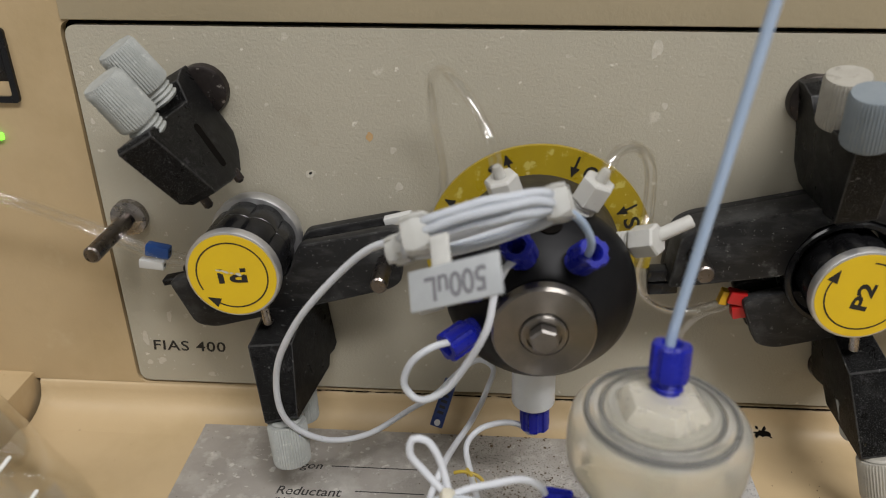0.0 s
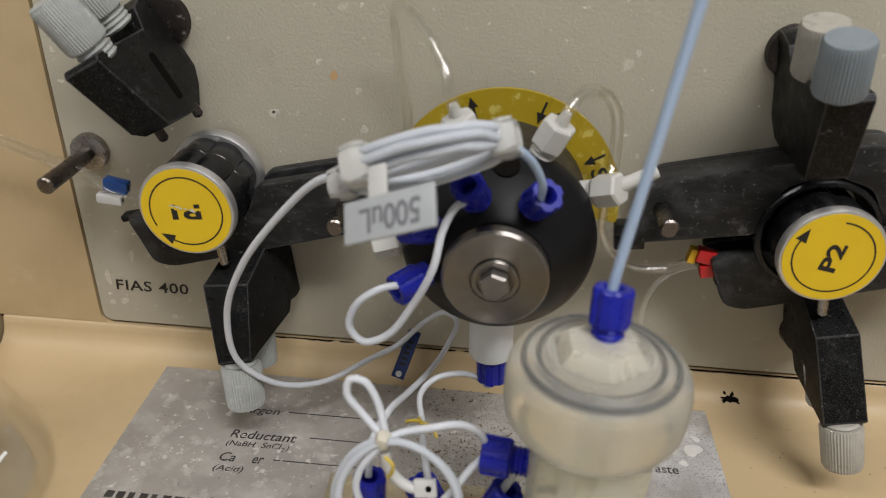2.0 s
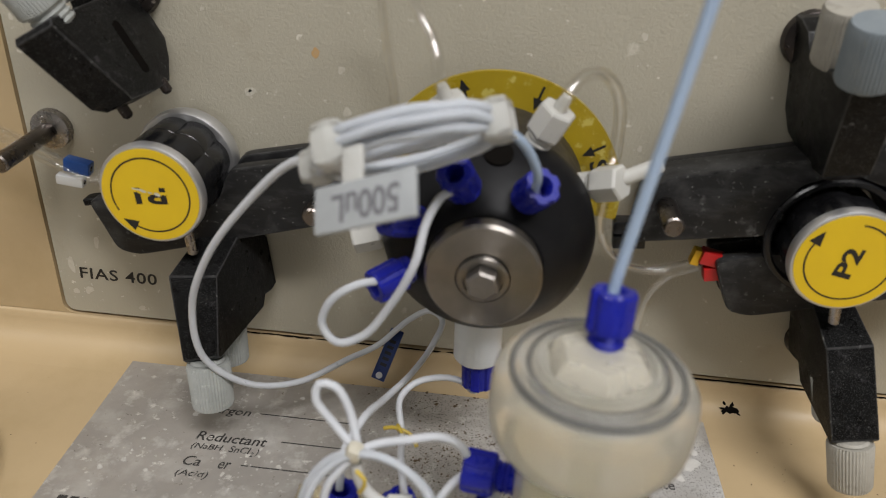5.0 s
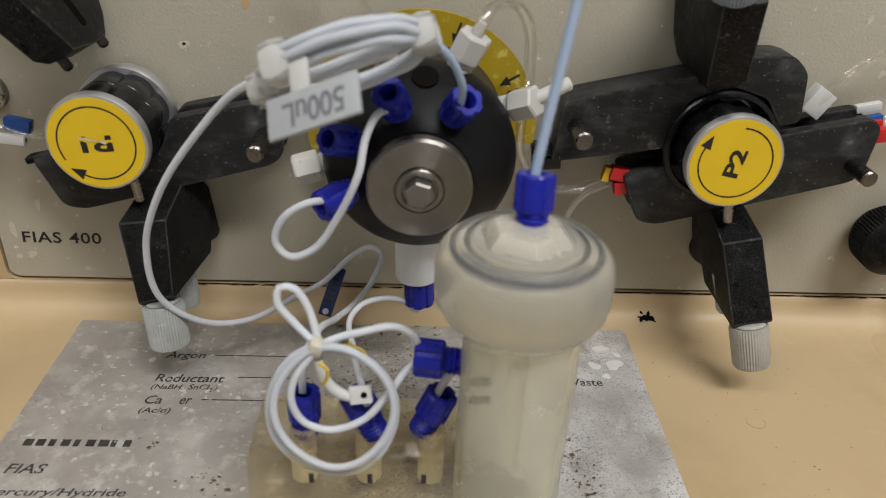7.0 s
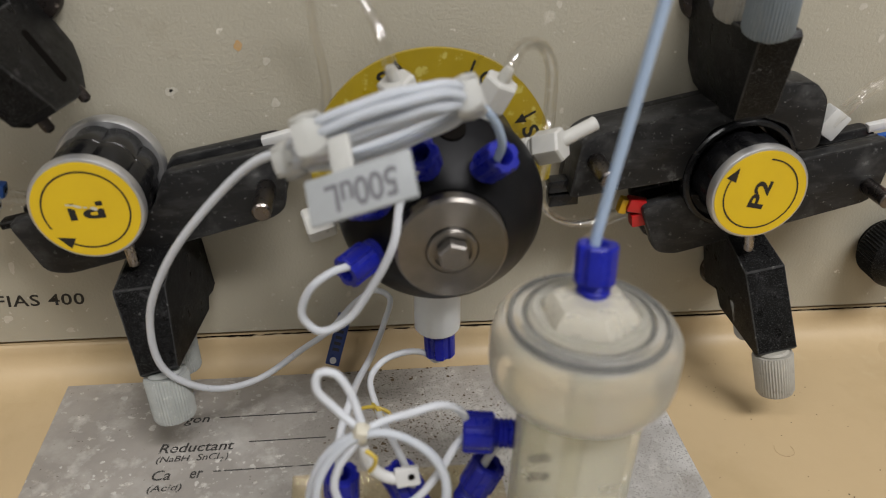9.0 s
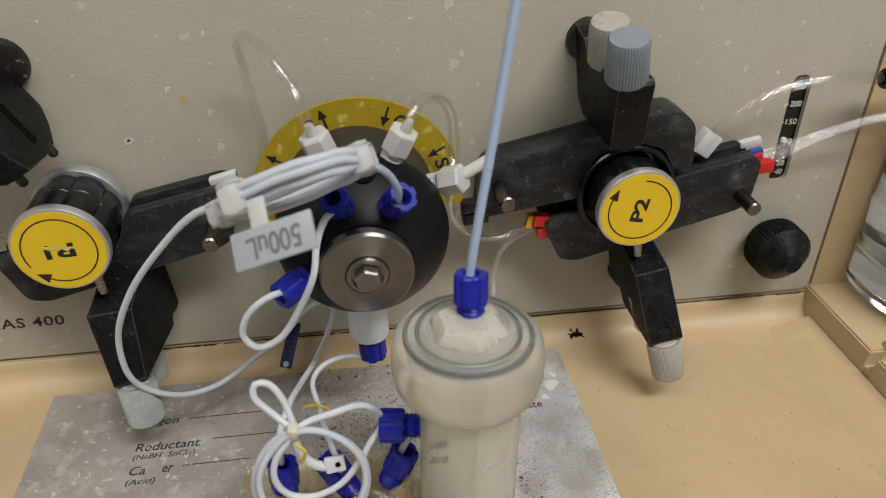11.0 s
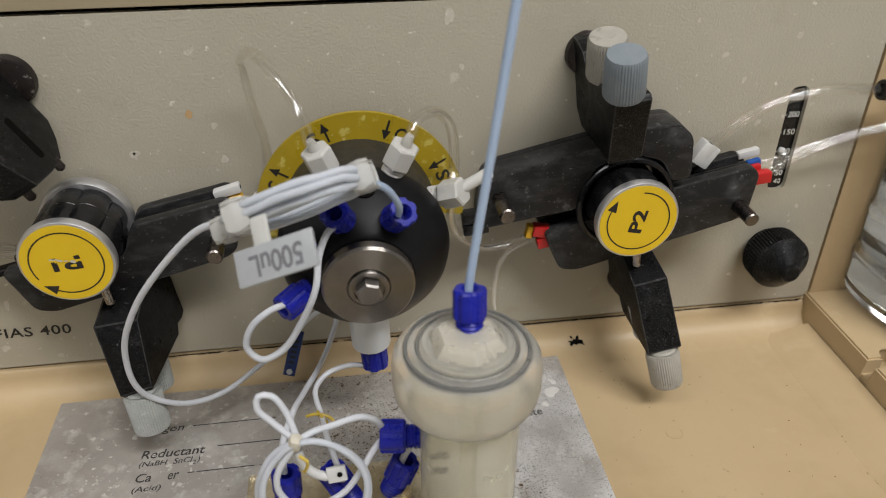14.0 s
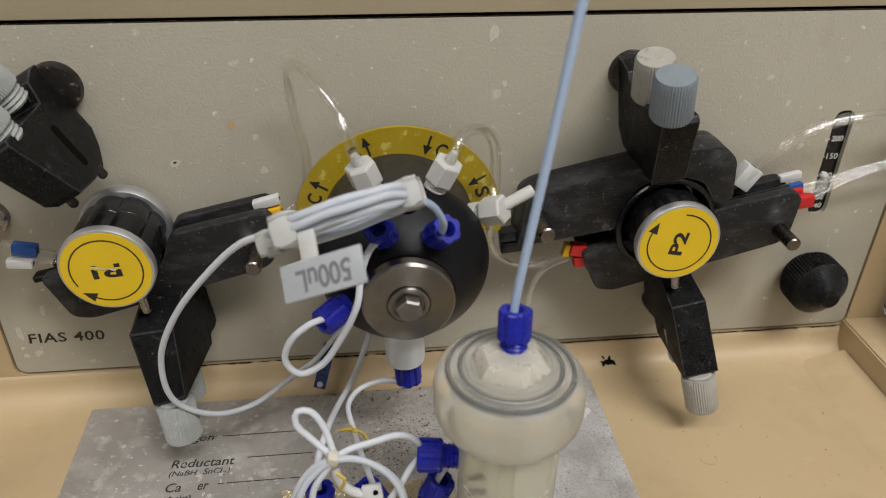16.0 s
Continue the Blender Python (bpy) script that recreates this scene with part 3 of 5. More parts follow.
def clamp(name, origin, udir, label, knob_front, knob_back, pins, flange_at, slot, long=21.0, nose=False, flange_r=9.0, bulge=0.0, back_in=4.5, wide=6.3, tip=0.8, knob_r=6.3, reach=28.0, sink=0.5, back_out=0.0, shift=(0, 0, 0), thread=1.5, skew=0.0):
    ob = thing(name, (origin[0], -20, origin[1]), label, "clamp", "pump clamps")

    def place(c):
        p = at_panel(c.z, c.x, origin, udir)
        p.y = c.y
        return p

    def side(c):
        return place(Vector((c.x, c.y, c.z)))

    # body: the outline in depth and length, pushed across
    outline = ([(-14, 0), (-32.6, 6.0)] if nose else [(-19, 0), (-31, 1.5), (-34, 4)]) + [(-43, long - 1.5), (-41.8, long), (-15, long), (-12, reach - 2), (-6, reach), (-1.5, reach), (-1.5, 10), (-6, 5), (-10, 0)]
    body = prism([(y, u) for y, u in outline], -wide, wide, 0.4, lambda c: side(Vector((c.y * (1 if c.y > 0 else 1 - skew if c.x < -28 else 1 + 1.3 * skew) * ((tip if c.z < 2.5 else 1.0) + (bulge * (1 - c.z / long) if c.y > 0 and c.z > 2.5 else 0)), c.x, c.z + (0.5 * skew * c.y if c.z > long - 4 else 0)))))
    body = part("body", body, BLACK, ob, sharp=16)
    if slot:
        # Flat near-black patch: the groove's shade is painted on, nothing is cut.
        groove = rounded([(-21.5, 5.0), (-18.0, 5.0), (-18.0, 19.5), (-21.5, 19.5)], 1.6, 4)
        part("groove", prism(groove, wide - 0.3, wide + 0.06, 0, lambda c: side(Vector((c.y, c.x, c.z)))), GAP, body, "flat dark patch painted for the groove's shade")
    turn_axis = Vector((udir[0] * 0.97, -0.24, udir[1] * 0.97))
    for (y, mat_) in ((-35.5, knob_front), (-19.5, knob_back)):
        foot = place(Vector((0, y, long - (back_in if nose and y > -25 else sink) + (back_out if y > -25 else 0)))) + Vector(shift)
        knob = part("knob", lathe([(0, 3.2), (knob_r - 0.4, 3.2), (knob_r, 4.0), (knob_r - 0.3, 16.0), (knob_r - 0.8, 17.0), (0, 17.0)], foot, turn_axis, 88, lambda i, r, h: knurl(i, r, h) if 3.5 < h < 16.5 else r), mat_, ob, sharp=25)
        part("screw_thread", lathe([(0, thread)] + [(5.0 if k % 2 else 4.4, thread + 0.6 + 0.7 * k) for k in range(int((3.6 - thread) / 0.7))] + [(0, 4)], foot, turn_axis, 28), mat_, knob)
    for v, y in pins:
        part("pin", rod(place(Vector((v, y, 2))), place(Vector((v, y, -6.5 if nose else -2.6))), 1.5, 16, 0.7), STEEL_DARK if nose else FLANGE, ob, "steel pin")
    f = Vector((flange_at[0], 0, flange_at[1]))
    part("flange", lathe([(0, 3.0), (flange_r - 1.4, 3.0), (flange_r - 0.4, 2.4), (flange_r, 0.4), (flange_r, 0.05)], f, (0, -1, 0), 40), FLANGE, ob, "dark steel pivot flange")
    return ob


def pump(centre, turn_label, text, name_label, arc_from=-284, arc_to=8):
    cx, cz = centre
    ob = thing("peristaltic_pump_head", (cx, -20, cz), name_label, "pump", "pump heads")
    c = Vector((cx, 0, cz))
    part("back_flange", lathe([(0, 4.0), (14.6, 4.0), (14.8, 5.0), (14.8, 8.4), (14.4, 9.0), (0, 9.0)], c, (0, -1, 0), 56), ALU, ob, "aluminium back flange")
    part("core", lathe([(0, 8.8), (7.6, 8.8), (7.6, 29.6), (0, 29.6)], c, (0, -1, 0), 32), ALU, ob)
    for k in range(8):
        a = 2 * math.pi * (k + 0.3) / 8
        part("roller", lathe([(0, 9.1), (6.4, 9.1), (6.7, 9.5), (6.7, 18.9), (6.6, 19.0), (6.6, 19.4), (6.7, 19.5), (6.7, 29.0), (6.4, 29.4), (0, 29.4)], (cx + 7.0 * math.cos(a), 0, cz + 7.0 * math.sin(a)), (0, -1, 0), 30), BLACK_SMOOTH, ob)
    cap = part("cap", lathe([(0, 29.5), (13.6, 29.5), (14.3, 30.1), (14.3, 32.3), (13.9, 32.9), (13.5, 33.0), (0, 33.0)], c, (0, -1, 0), 64), ALU, ob, "aluminium end cap")
    face = part("label", lathe([(0, 33.05), (13.3, 33.05), (13.3, 33.2), (0, 33.2)], c, (0, -1, 0), 64), YELLOW, cap, "yellow round label")
    a0 = radians(turn_label)
    right, up = Vector((math.cos(a0), 0, math.sin(a0))), Vector((-math.sin(a0), 0, math.cos(a0)))
    o = Vector((cx, -33.28, cz))
    letters(text, o - right * 4.4 - up * 2.3, 8.8, 4.8, right, up, INK, cap, "lettering", "black printed letters", 0, 1.0, 0.03)
    # arc with an arrow head round the letters
    bm = bmesh.new()
    arc = [radians(t) for t in np.linspace(arc_from, arc_to, 60)]
    pts = [[bm.verts.new(o + right * r * math.cos(t) + up * r * math.sin(t)) for r in (10.5, 10.95)] for t in arc]
    for p, q in zip(pts, pts[1:]):
        bm.faces.new((p[0], p[1], q[1], q[0]))
    t = arc[0]
    head = o + right * 10.7 * math.cos(t) + up * 10.7 * math.sin(t)
    d, s = (right * math.sin(t) - up * math.cos(t)), (right * math.cos(t) + up * math.sin(t))
    bm.faces.new([bm.verts.new(v) for v in (head + d * 4.2, head - s * 1.7, head + s * 1.7)])
    part("arrow", bm, INK, cap)
    return ob


def cassette(name, outline, y_front, y_back, label, ledge=None):
    """A tube cassette: two side plates with a sunk track between them."""
    xs = [p[0] for p in outline]
    ob = thing(name, (sum(xs) / len(xs), y_front / 2, min(p[1] for p in outline)), label, "pump cassette", "pump cassettes")
    pts = rounded(outline, 2.6, 4)
    third = (y_back - y_front) * 0.30
    cx, cz = sum(p[0] for p in pts) / len(pts), sum(p[1] for p in pts) / len(pts)
    sunk = [(cx + (x - cx) * 0.95, cz + (z - cz) * 0.84) for x, z in pts]
    part("front_plate", prism(pts, y_front, y_front + third, 0.6), BLACK_MATTE, ob)
    part("track", prism(sunk, y_front + third, y_back - third, 0.3), BLACK, ob)
    part("back_plate", prism(pts, y_back - third, y_back, 0.6), BLACK_MATTE, ob)
    return ob


P1, P2 = (46.3, 77.4), (227.7, 76.9)


def lower_cassette(c, label):
    x, z = c
    pts = [(16, 2.5), (46.8, 9.4), (49.8, 6.0), (48.4, -9.0), (45.0, -11.8), (4, -23.5), (-14, -28.5), (-20.5, -27.5), (-27.5, -11.5), (-10, -7), (0, -13.5), (12, -8)]
    return cassette("pump_cassette", [(x + a, z + b) for a, b in pts], -18.0, -3.2, label)


for c, text in ((P1, "black worn plastic tube cassette under an open pump head"), (P2, "black worn plastic tube cassette under a closed pump head")):
    low_part = lower_cassette(c, text)
    part("lug", box((c[0] - 27.2, -12.5, c[1] - 13.4), (7.5, 4.6, 2.2), Euler((0, radians(-13), 0)).to_matrix(), 0.5), BLACK, low_part)
    part("tube_strip", box((c[0] + 33, -10.6, c[1] + 4.2), (30, 1.6, 1.2), Euler((0, radians(-13), 0)).to_matrix(), 0.4), BLACK_SMOOTH, low_part)
upper = thing("upper_cassette", (213, -12, 72), "black scuffed plastic cassette closed over the pump head", "pump cassette", "pump cassettes")
up_pts = rounded([(176.5, 70), (178.3, 87.4), (183, 90.4), (219, 98.8), (227, 104.4), (243.8, 105.0), (249.0, 100.2), (250.6, 85.0), (244, 83.6), (239, 92), (227, 95.5), (216, 91), (211.5, 82), (211, 75.5)], 2.4, 4)
part("front_plate", prism(up_pts, -20.0, -9.0, 0.7), BLACK_MATTE, upper)
part("back_plate", prism([(x + 0.6, z - 0.9) for x, z in up_pts], -9.0, -3.4, 0.9), BLACK_MATTE, upper)

part("hood", lathe([(15.4, 4), (17.4, 4), (17.4, 20.6), (16.9, 21.2), (15.9, 21.2), (15.4, 20.6), (15.4, 4)], (P2[0], 0, P2[1]), (0, -1, 0), 56), BLACK_SMOOTH, upper)
pump(P1, 185, "P1", "pump head with black rollers and a scratched yellow label", -302, 24)
pump(P2, 79, "P2", "pump head with black rollers and a yellow label")

clamp("pump_clamp", (41.3, 99.6), (-0.5, 0.866), "open black plastic pump clamp with two grey knurled knobs", KNOB_GREY, KNOB_GREY, ((-3.5, -25), (3.5, -13)), (33.2, 124.2), True, 25.8, False, 8.0, 0.0, 4.5, 5.7, 0.75, 6.0, 34.0, -0.6, 5.4, shift=(2.0, 0, 0.2), thread=-2.5)
clamp("pump_clamp", (220.2, 96.5), (-0.15, 0.9887), "closed black plastic pump clamp with a blue-grey and a beige knob", KNOB_BLUE, KNOB_BEIGE, (), (215.2, 124.2), False, 28.5, False, 7.6, 0.0, 4.5, 5.6, 0.55, 6.3, 35.0, 3.6, shift=(-1.9, -3.0, 0.3))
clamp("pump_clamp", (56.8, 59.0), (0.12, -0.993), "black plastic pump clamp hanging downward with two grey knobs", KNOB_GREY, KNOB_GREY, ((3.6, -27),), (60.0, 36.0), False, 28.5, True, 7.4, 0.75, 4.5, 6.3, 0.8, 6.3, shift=(-0.9, -3.5, 0.6), skew=0.3)
clamp("pump_clamp", (235.0, 57.0), (0.21, -0.985), "scratched black pump clamp hanging downward with a grey knob", KNOB_BEIGE, KNOB_GREY, ((2.6, -27),), (241.0, 31.5), False, 31.2, True, 7.4, 0.0, 11.0, 6.1, 0.85, 6.1, shift=(-0.6, -4.0, 1.6))


def peg(foot, tip, r, label, flange=None):
    ob = thing("cassette_peg", foot, label, "peg", "cassette pegs")
    part("shaft", rod(foot, tip, r, 24, 0.5), PEG_STEEL, ob)
    if flange:
        part("flange", lathe([(0, 3.4), (4.6, 3.4), (6.0, 2.6), (6.2, 1.2), (6.2, 0.05)], (foot[0], 0, foot[2]), (0, -1, 0), 32), STEEL_DARK, ob)
    return ob


peg((89.8, -17.8, 75.4), (89.8, -33.6, 75.4), 2.6, "dull steel peg standing out of a cassette")
peg((183.2, -19.6, 82.0), (183.2, -33.0, 82.0), 2.7, "dull steel peg standing out of a cassette")
peg((271.8, -17.6, 71.0), (271.8, -29.0, 71.0), 2.5, "dull steel peg standing out of a cassette")
peg((1.6, -0.1, 80.4), (1.6, -28.5, 80.0), 2.7, "bare steel peg with a round foot on the panel", True)


# ---- needle valve knob ----
knob = thing("needle_valve_knob", (299.5, 0, 39), "black plastic needle valve knob with a knurled band and conical front", "knob")
part("collar", lathe([(0, 0.05), (9.0, 0.05), (9.0, 3.0), (0, 3.0)], (299.5, 0, 39.5), (0, -1, 0), 40), BLACK, knob)
part("grip", lathe([(0, 2.9), (11.0, 2.9), (11.6, 3.6), (11.6, 12.0), (11.3, 12.5), (3.9, 19.2), (3.5, 20.2), (2.8, 20.7), (0, 20.7)], (299.5, 0, 39.5), (0, -1, 0), 120, lambda i, r, h: r * (1 if i % 2 else 0.955) if 3.2 < h < 12.2 else r), BLACK, knob, sharp=25)

# ---- switching valve ----
VX, VZ = 136.4, 79.0
valve = thing("switching_valve", (VX, -20, VZ), "black rotary switching valve with steel disc, yellow ring and tube ports", "valve")


def polar(r, degrees, y):
    return Vector((VX + r * math.cos(radians(degrees)), y, VZ + r * math.sin(radians(degrees))))


V0 = (VX, 0, VZ)
REAR = material("dark_anodised_body", (0.036, 0.033, 0.031), (0.026, 0.024, 0.022), 70, 0.5, 0.5, 0.2, bump=0.1)
part("stand", lathe([(0, 0.1), (24, 0.1), (24, 12.7), (0, 12.7)], V0, (0, -1, 0), 64), BLACK, valve)
bm = bmesh.new()
rows = []
for a in np.linspace(-8, 196, 70):
    rows.append([bm.verts.new(polar(r, a, y) + Vector((0.6, 0, -0.7))) for r, y in ((24.2, -12.6), (34.8, -12.6), (34.8, -14.0), (24.2, -14.0))])
for p, q in zip(rows, rows[1:]):
    for i in range(4):
        bm.faces.new((p[i], p[(i + 1) % 4], q[(i + 1) % 4], q[i]))
bm.faces.new(rows[0])
bm.faces.new(rows[-1][::-1])
ring = part("indicator_ring", bm, RING, valve, "yellow ring plate with black letters and arrows")
part("rear_body", lathe([(0, 13.9), (25.0, 13.9), (25.2, 15), (25.4, 36.5), (0, 36.5)], V0, (0, -1, 0), 72), REAR, valve)
part("front_body", lathe([(0, 36.4), (25.6, 36.4), (26.6, 37.2), (26.6, 40.5), (25.6, 44.0), (23.0, 48.0), (15.0, 56.4), (14.0, 57.2), (0, 57.2)], V0, (0, -1, 0), 80), BLACK_CONE, valve)
BOLT = material("dull_bolt_steel", (0.30, 0.28, 0.26), (0.22, 0.205, 0.19), 200, 0.5, 0.5, 1.0, bump=0.05, rough_vary=0.08)
disc = part("steel_disc", lathe([(0, 57.0), (13.0, 57.0), (13.5, 57.6), (13.5, 60.6), (12.8, 61.4), (6.4, 61.4), (6.3, 60.7), (6.0, 60.7), (5.9, 62.0), (5.5, 62.3), (4.6, 62.3), (4.5, 61.6), (0, 61.6)], V0, (0, -1, 0), 80), STEEL, valve, "brushed steel end disc", sharp=25)
part("hex_bolt", lathe([(0, 62.0), (3.9, 62.0), (3.9, 64.8), (3.3, 65.4), (0, 65.4)], V0, (0, -1, 0), 6, hint=(0.3, 0, 1)), BOLT, disc, sharp=20)
# Near-black disc on the solid cone paints the shade inside the empty port.
part("open_port_shade", rod(polar(23.6, 88, -45.6), polar(24.75, 88, -46.3), 3.5, 28, 0.1), GAP, valve, "near-black disc painted for the empty port's shade")
for text, a, arrow in (("S", 118, (109.5, 1)), ("C", 62.5, (71.5, -1)), ("S", 21.5, (30.5, -1)), ("C", 159, (149.5, 1))):
    at = polar(29.6, a, -14.1) + Vector((0.6, 0, -0.7))
    rad = radians(a - 90)
    right, up = Vector((math.cos(rad), 0, math.sin(rad))), Vector((-math.sin(rad), 0, math.cos(rad)))
    letters(text, at - right * 1.7 - up * 2.3, 3.4, 4.8, right, up, INK, ring, "lettering", "", 0, 1, 0.02)
    c, s = arrow
    out = polar(1, c, 0) - polar(0, c, 0)
    across = Vector((-out.z, 0, out.x))
    o = polar(30.0, c, -14.1) + Vector((0.6, 0, -0.7))
    bm = bmesh.new()
    bm.faces.new([bm.verts.new(o + out * k + across * w) for k, w in ((-3.2, -0.35), (3.2, -0.35), (3.2, 0.35), (-3.2, 0.35))])
    bm.faces.new([bm.verts.new(o + out * s * k + across * w + Vector((0, -0.02, 0))) for k, w in ((3.6, 0), (0.4, 1.5), (0.4, -1.5))])
    part("arrow", bm, INK, ring)


def fluted(i, r, h):
    return r if i % 8 < 5 else r * 0.88


def blue_nut(foot, axis, parent=None, label="dark blue plastic tube nut with a fluted grip", length=8.6, r=4.25):
    """A tube nut: threaded shank, fluted head with a bore. Under a parent it is a part of it."""
    foot, axis = Vector(foot), Vector(axis).normalized()
    if parent is None:
        parent = thing("tube_nut", foot, label, "tube fitting", "blue tube nuts")
    head = part("nut_head", lathe([(0, 4.4), (r * 0.86, 4.4), (r, 5.0), (r, 4.0 + length - 0.5), (r * 0.92, 4.0 + length), (2.3, 4.0 + length), (2.1, 4.0 + length - 0.4), (2.0, 7.0), (0, 7.0)], foot, axis, 48, lambda i, rr, h: fluted(i, rr, h) if rr > 3 else rr), BLUE, parent, sharp=28)
    part("nut_thread", lathe([(0, -1)] + [(3.5 if k % 2 else 3.0, -1 + 0.55 * k) for k in range(11)] + [(0, 5)], foot, axis, 24), BLUE, parent)
    return parent


def cone_way(a):
    d = polar(1, a, 0) - polar(0, a, 0)
    return Vector((d.x * 0.72, -0.69, d.z * 0.72))


for a in (108, 65, 151, 194):
    blue_nut(polar(16.8, a, -51.4), cone_way(a), label="blue plastic tube nut screwed into the valve front")


def white_fitting(foot, axis, barb=True, side=None):
    foot, axis = Vector(foot), Vector(axis).normalized()
    ob = thing("luer_fitting", foot, "translucent white nylon fitting screwed into the valve side", "tube fitting", "white tube fittings")
    part("thread", lathe([(0, -1)] + [(3.5 if k % 2 else 3.0, -1 + 0.6 * k) for k in range(10)] + [(0, 5)], foot, axis, 24), FITTING, ob)
    part("hex_body", lathe([(0, 4.0), (4.2, 4.0), (4.6, 4.6), (4.6, 11.0), (4.1, 11.6), (0, 11.6)], foot, axis, 6), FITTING, ob, sharp=25)
    if barb:
        part("barb", lathe([(1.7, 11.0), (1.6, 13.0), (1.05, 15.0), (0, 15.0)], foot, axis, 20), FITTING, ob)
    if side:
        c = foot + axis * 8
        part("side_arm", rod(c, c + Vector(side), 1.9, 20, 0.3), FITTING, ob)
    return ob


def side_way(a, forward=0.45):
    d = polar(1, a, 0) - polar(0, a, 0)
    return Vector((d.x, -forward, d.z))


white_fitting(polar(25.6, 109, -40), side_way(110, 0.14))
white_fitting(polar(25.2, 69, -38.4), side_way(66, 0.14))
white_fitting(polar(25.2, 27, -31), side_way(27, 0.6), False, (12, 2, 5.5))
white_fitting(polar(25.2, 193, -31), side_way(193, 0.2), False)


# ---- loose tubes ----
def hose(name, points, r, mat_, label, bore=0.0, group="tubes"):
    ob = part(name, tube(points, r, 12, False, 1.2, bore), mat_, base=points[0], sharp=60)
    return tagged(ob, label, "tube", group)


PTFE_R = 0.96
hose("sample_tube", [(123.4, -44.5, 116.6), (120.6, -40, 125.4), (114.6, -32, 133.2), (108.6, -24, 136.6), (104.2, -15, 132.4), (104.2, -10, 124.6), (104.8, -8, 116.5), (107.1, -7, 102.4), (106.8, -7, 92.2), (103.5, -8.5, 84.7), (96, -10, 81.0)], 1.75, CLEAR, "clear flexible tube arching from valve to cassette", 1.0)
hose("carrier_tube", [(150.0, -41, 113.0), (151.4, -40.6, 116.0), (154.3, -37, 119.7), (160, -32, 119.3), (165, -27, 112.6), (166.8, -24, 98.1), (165.2, -29, 92.0)], 1.75, CLEAR, "clear flexible tube arching between two white fittings", 1.0)
hose("pump_tube", [(176.5, -14, 70.8), (170.7, -14, 71), (169.6, -12, 66.4), (174.2, -9, 59), (183, -8, 55.2), (191.8, -10, 58.4), (197.5, -13, 63.8)], 0.85, CLEAR, "thin clear pump tube looping below the cassette", 0.45)
hose("pump_tube", [(176.5, -14, 67.1), (172.4, -12, 63.9), (177.5, -9, 56.9), (186.1, -8, 56.2), (197.5, -12, 62.5)], 0.85, CLEAR, "thin clear pump tube looping below the cassette", 0.45)
hose("pump_tube", [(198, -13, 60.7), (191.3, -9, 54.3), (187.4, -6, 45.5), (186.2, -5, 34.4), (187.5, -4, 17), (188, -9, 2.5)], 1.3, CLEAR, "clear tube hanging down the front panel", 0.8)
hose("pump_tube", [(164.6, -34, 90.5), (164.8, -31, 85.5), (166.8, -22, 73.8), (171.7, -16, 64.1), (181, -12, 57.5), (190, -11, 57)], 1.5, CLEAR, "clear tube leaving a white fitting", 0.9)
hose("loop_tube", [(113, -79, 116.5), (106.7, -75, 112.4), (101.4, -70.5, 109.2), (93.8, -65, 104.3), (84.5, -60, 94.4), (69.7, -54, 74.1), (61.3, -49.0, 53.7), (61.7, -46.0, 34.7), (71.6, -40.0, 22.3), (83.3, -31.0, 17.3), (96.6, -19.0, 18.8), (104.7, -11.0, 19.5), (113.5, -4, 25.5), (120, -4, 29.7), (124.6, -8, 29.1), (122.4, -14, 24), (118, -32, 26), (113.5, -52, 33), (111, -74, 44), (108.6, -83, 42), (108.3, -86, 34)], PTFE_R, PTFE, "white tube swung in a large loop beside the valve")
hose("short_loop", [(116.5, -58, 74.3), (108.1, -64, 75.7), (102.9, -68, 73.3), (101.3, -70, 68.2), (105.1, -72, 65.1), (111.1, -72, 67.6), (116.8, -72, 76), (122, -72, 87.5), (123.6, -68, 95.3), (126, -64, 99.4), (129.5, -57, 98.6)], PTFE_R, PTFE, "white tube bent in a short loop between two blue nuts")
hose("loop_end", [(130, -78, 120.0), (134.6, -75, 121.2), (138.6, -73.5, 119.0), (142.4, -70, 114.8), (145.4, -66, 107.9), (145.6, -58, 99.0)], PTFE_R, PTFE_BLUE, "white tube leading from the loop into a blue nut")
hose("pump_tube", [(24.6, -14, 72.9), (19.3, -14, 74.3), (7, -14, 78.4), (-1.5, -14, 82.2), (-15.1, -14, 87.7), (-32.2, -14, 93.1), (-80, -16, 104)], 1.4, CLEAR, "clear pump tube running off past the housing", 0.8)
hose("pump_tube", [(30, -15, 71.5), (19.3, -16.5, 72.3), (7, -15, 76.4), (-15.1, -15, 85.7), (-32.2, -15, 91.4), (-80, -18, 102)], 1.4, CLEAR, "clear pump tube running off past the housing", 0.8)
hose("waste_tube", [(258.9, -10, 88.1), (264.8, -11, 97), (271, -12, 102.5), (279.8, -12, 107.3), (289.3, -12, 109.9), (302.9, -12, 111.0), (320, -12, 109.8), (340, -14, 107), (380, -20, 102), (440, -30, 96)], 2.1, CLEAR, "wide clear tube arching out to the side", 1.2)
for k in range(4):
    z = 0.9 * k
    hose("pump_tube", [(277.5, -9 - 1.6 * k, 83.6 - z * 1.6), (284, -10 - 1.0 * k, 84.6 - z * 1.5), (297.4, -11 - 0.5 * k, 89.6 - z), (313.9, -12, 94.6 - z * 0.9), (332.5, -12, 97.8 - z), (380, -14, 101 - z), (440, -20, 104 - z)], 0.85, CLEAR, "thin clear pump tube leaving the cassette", 0.4)
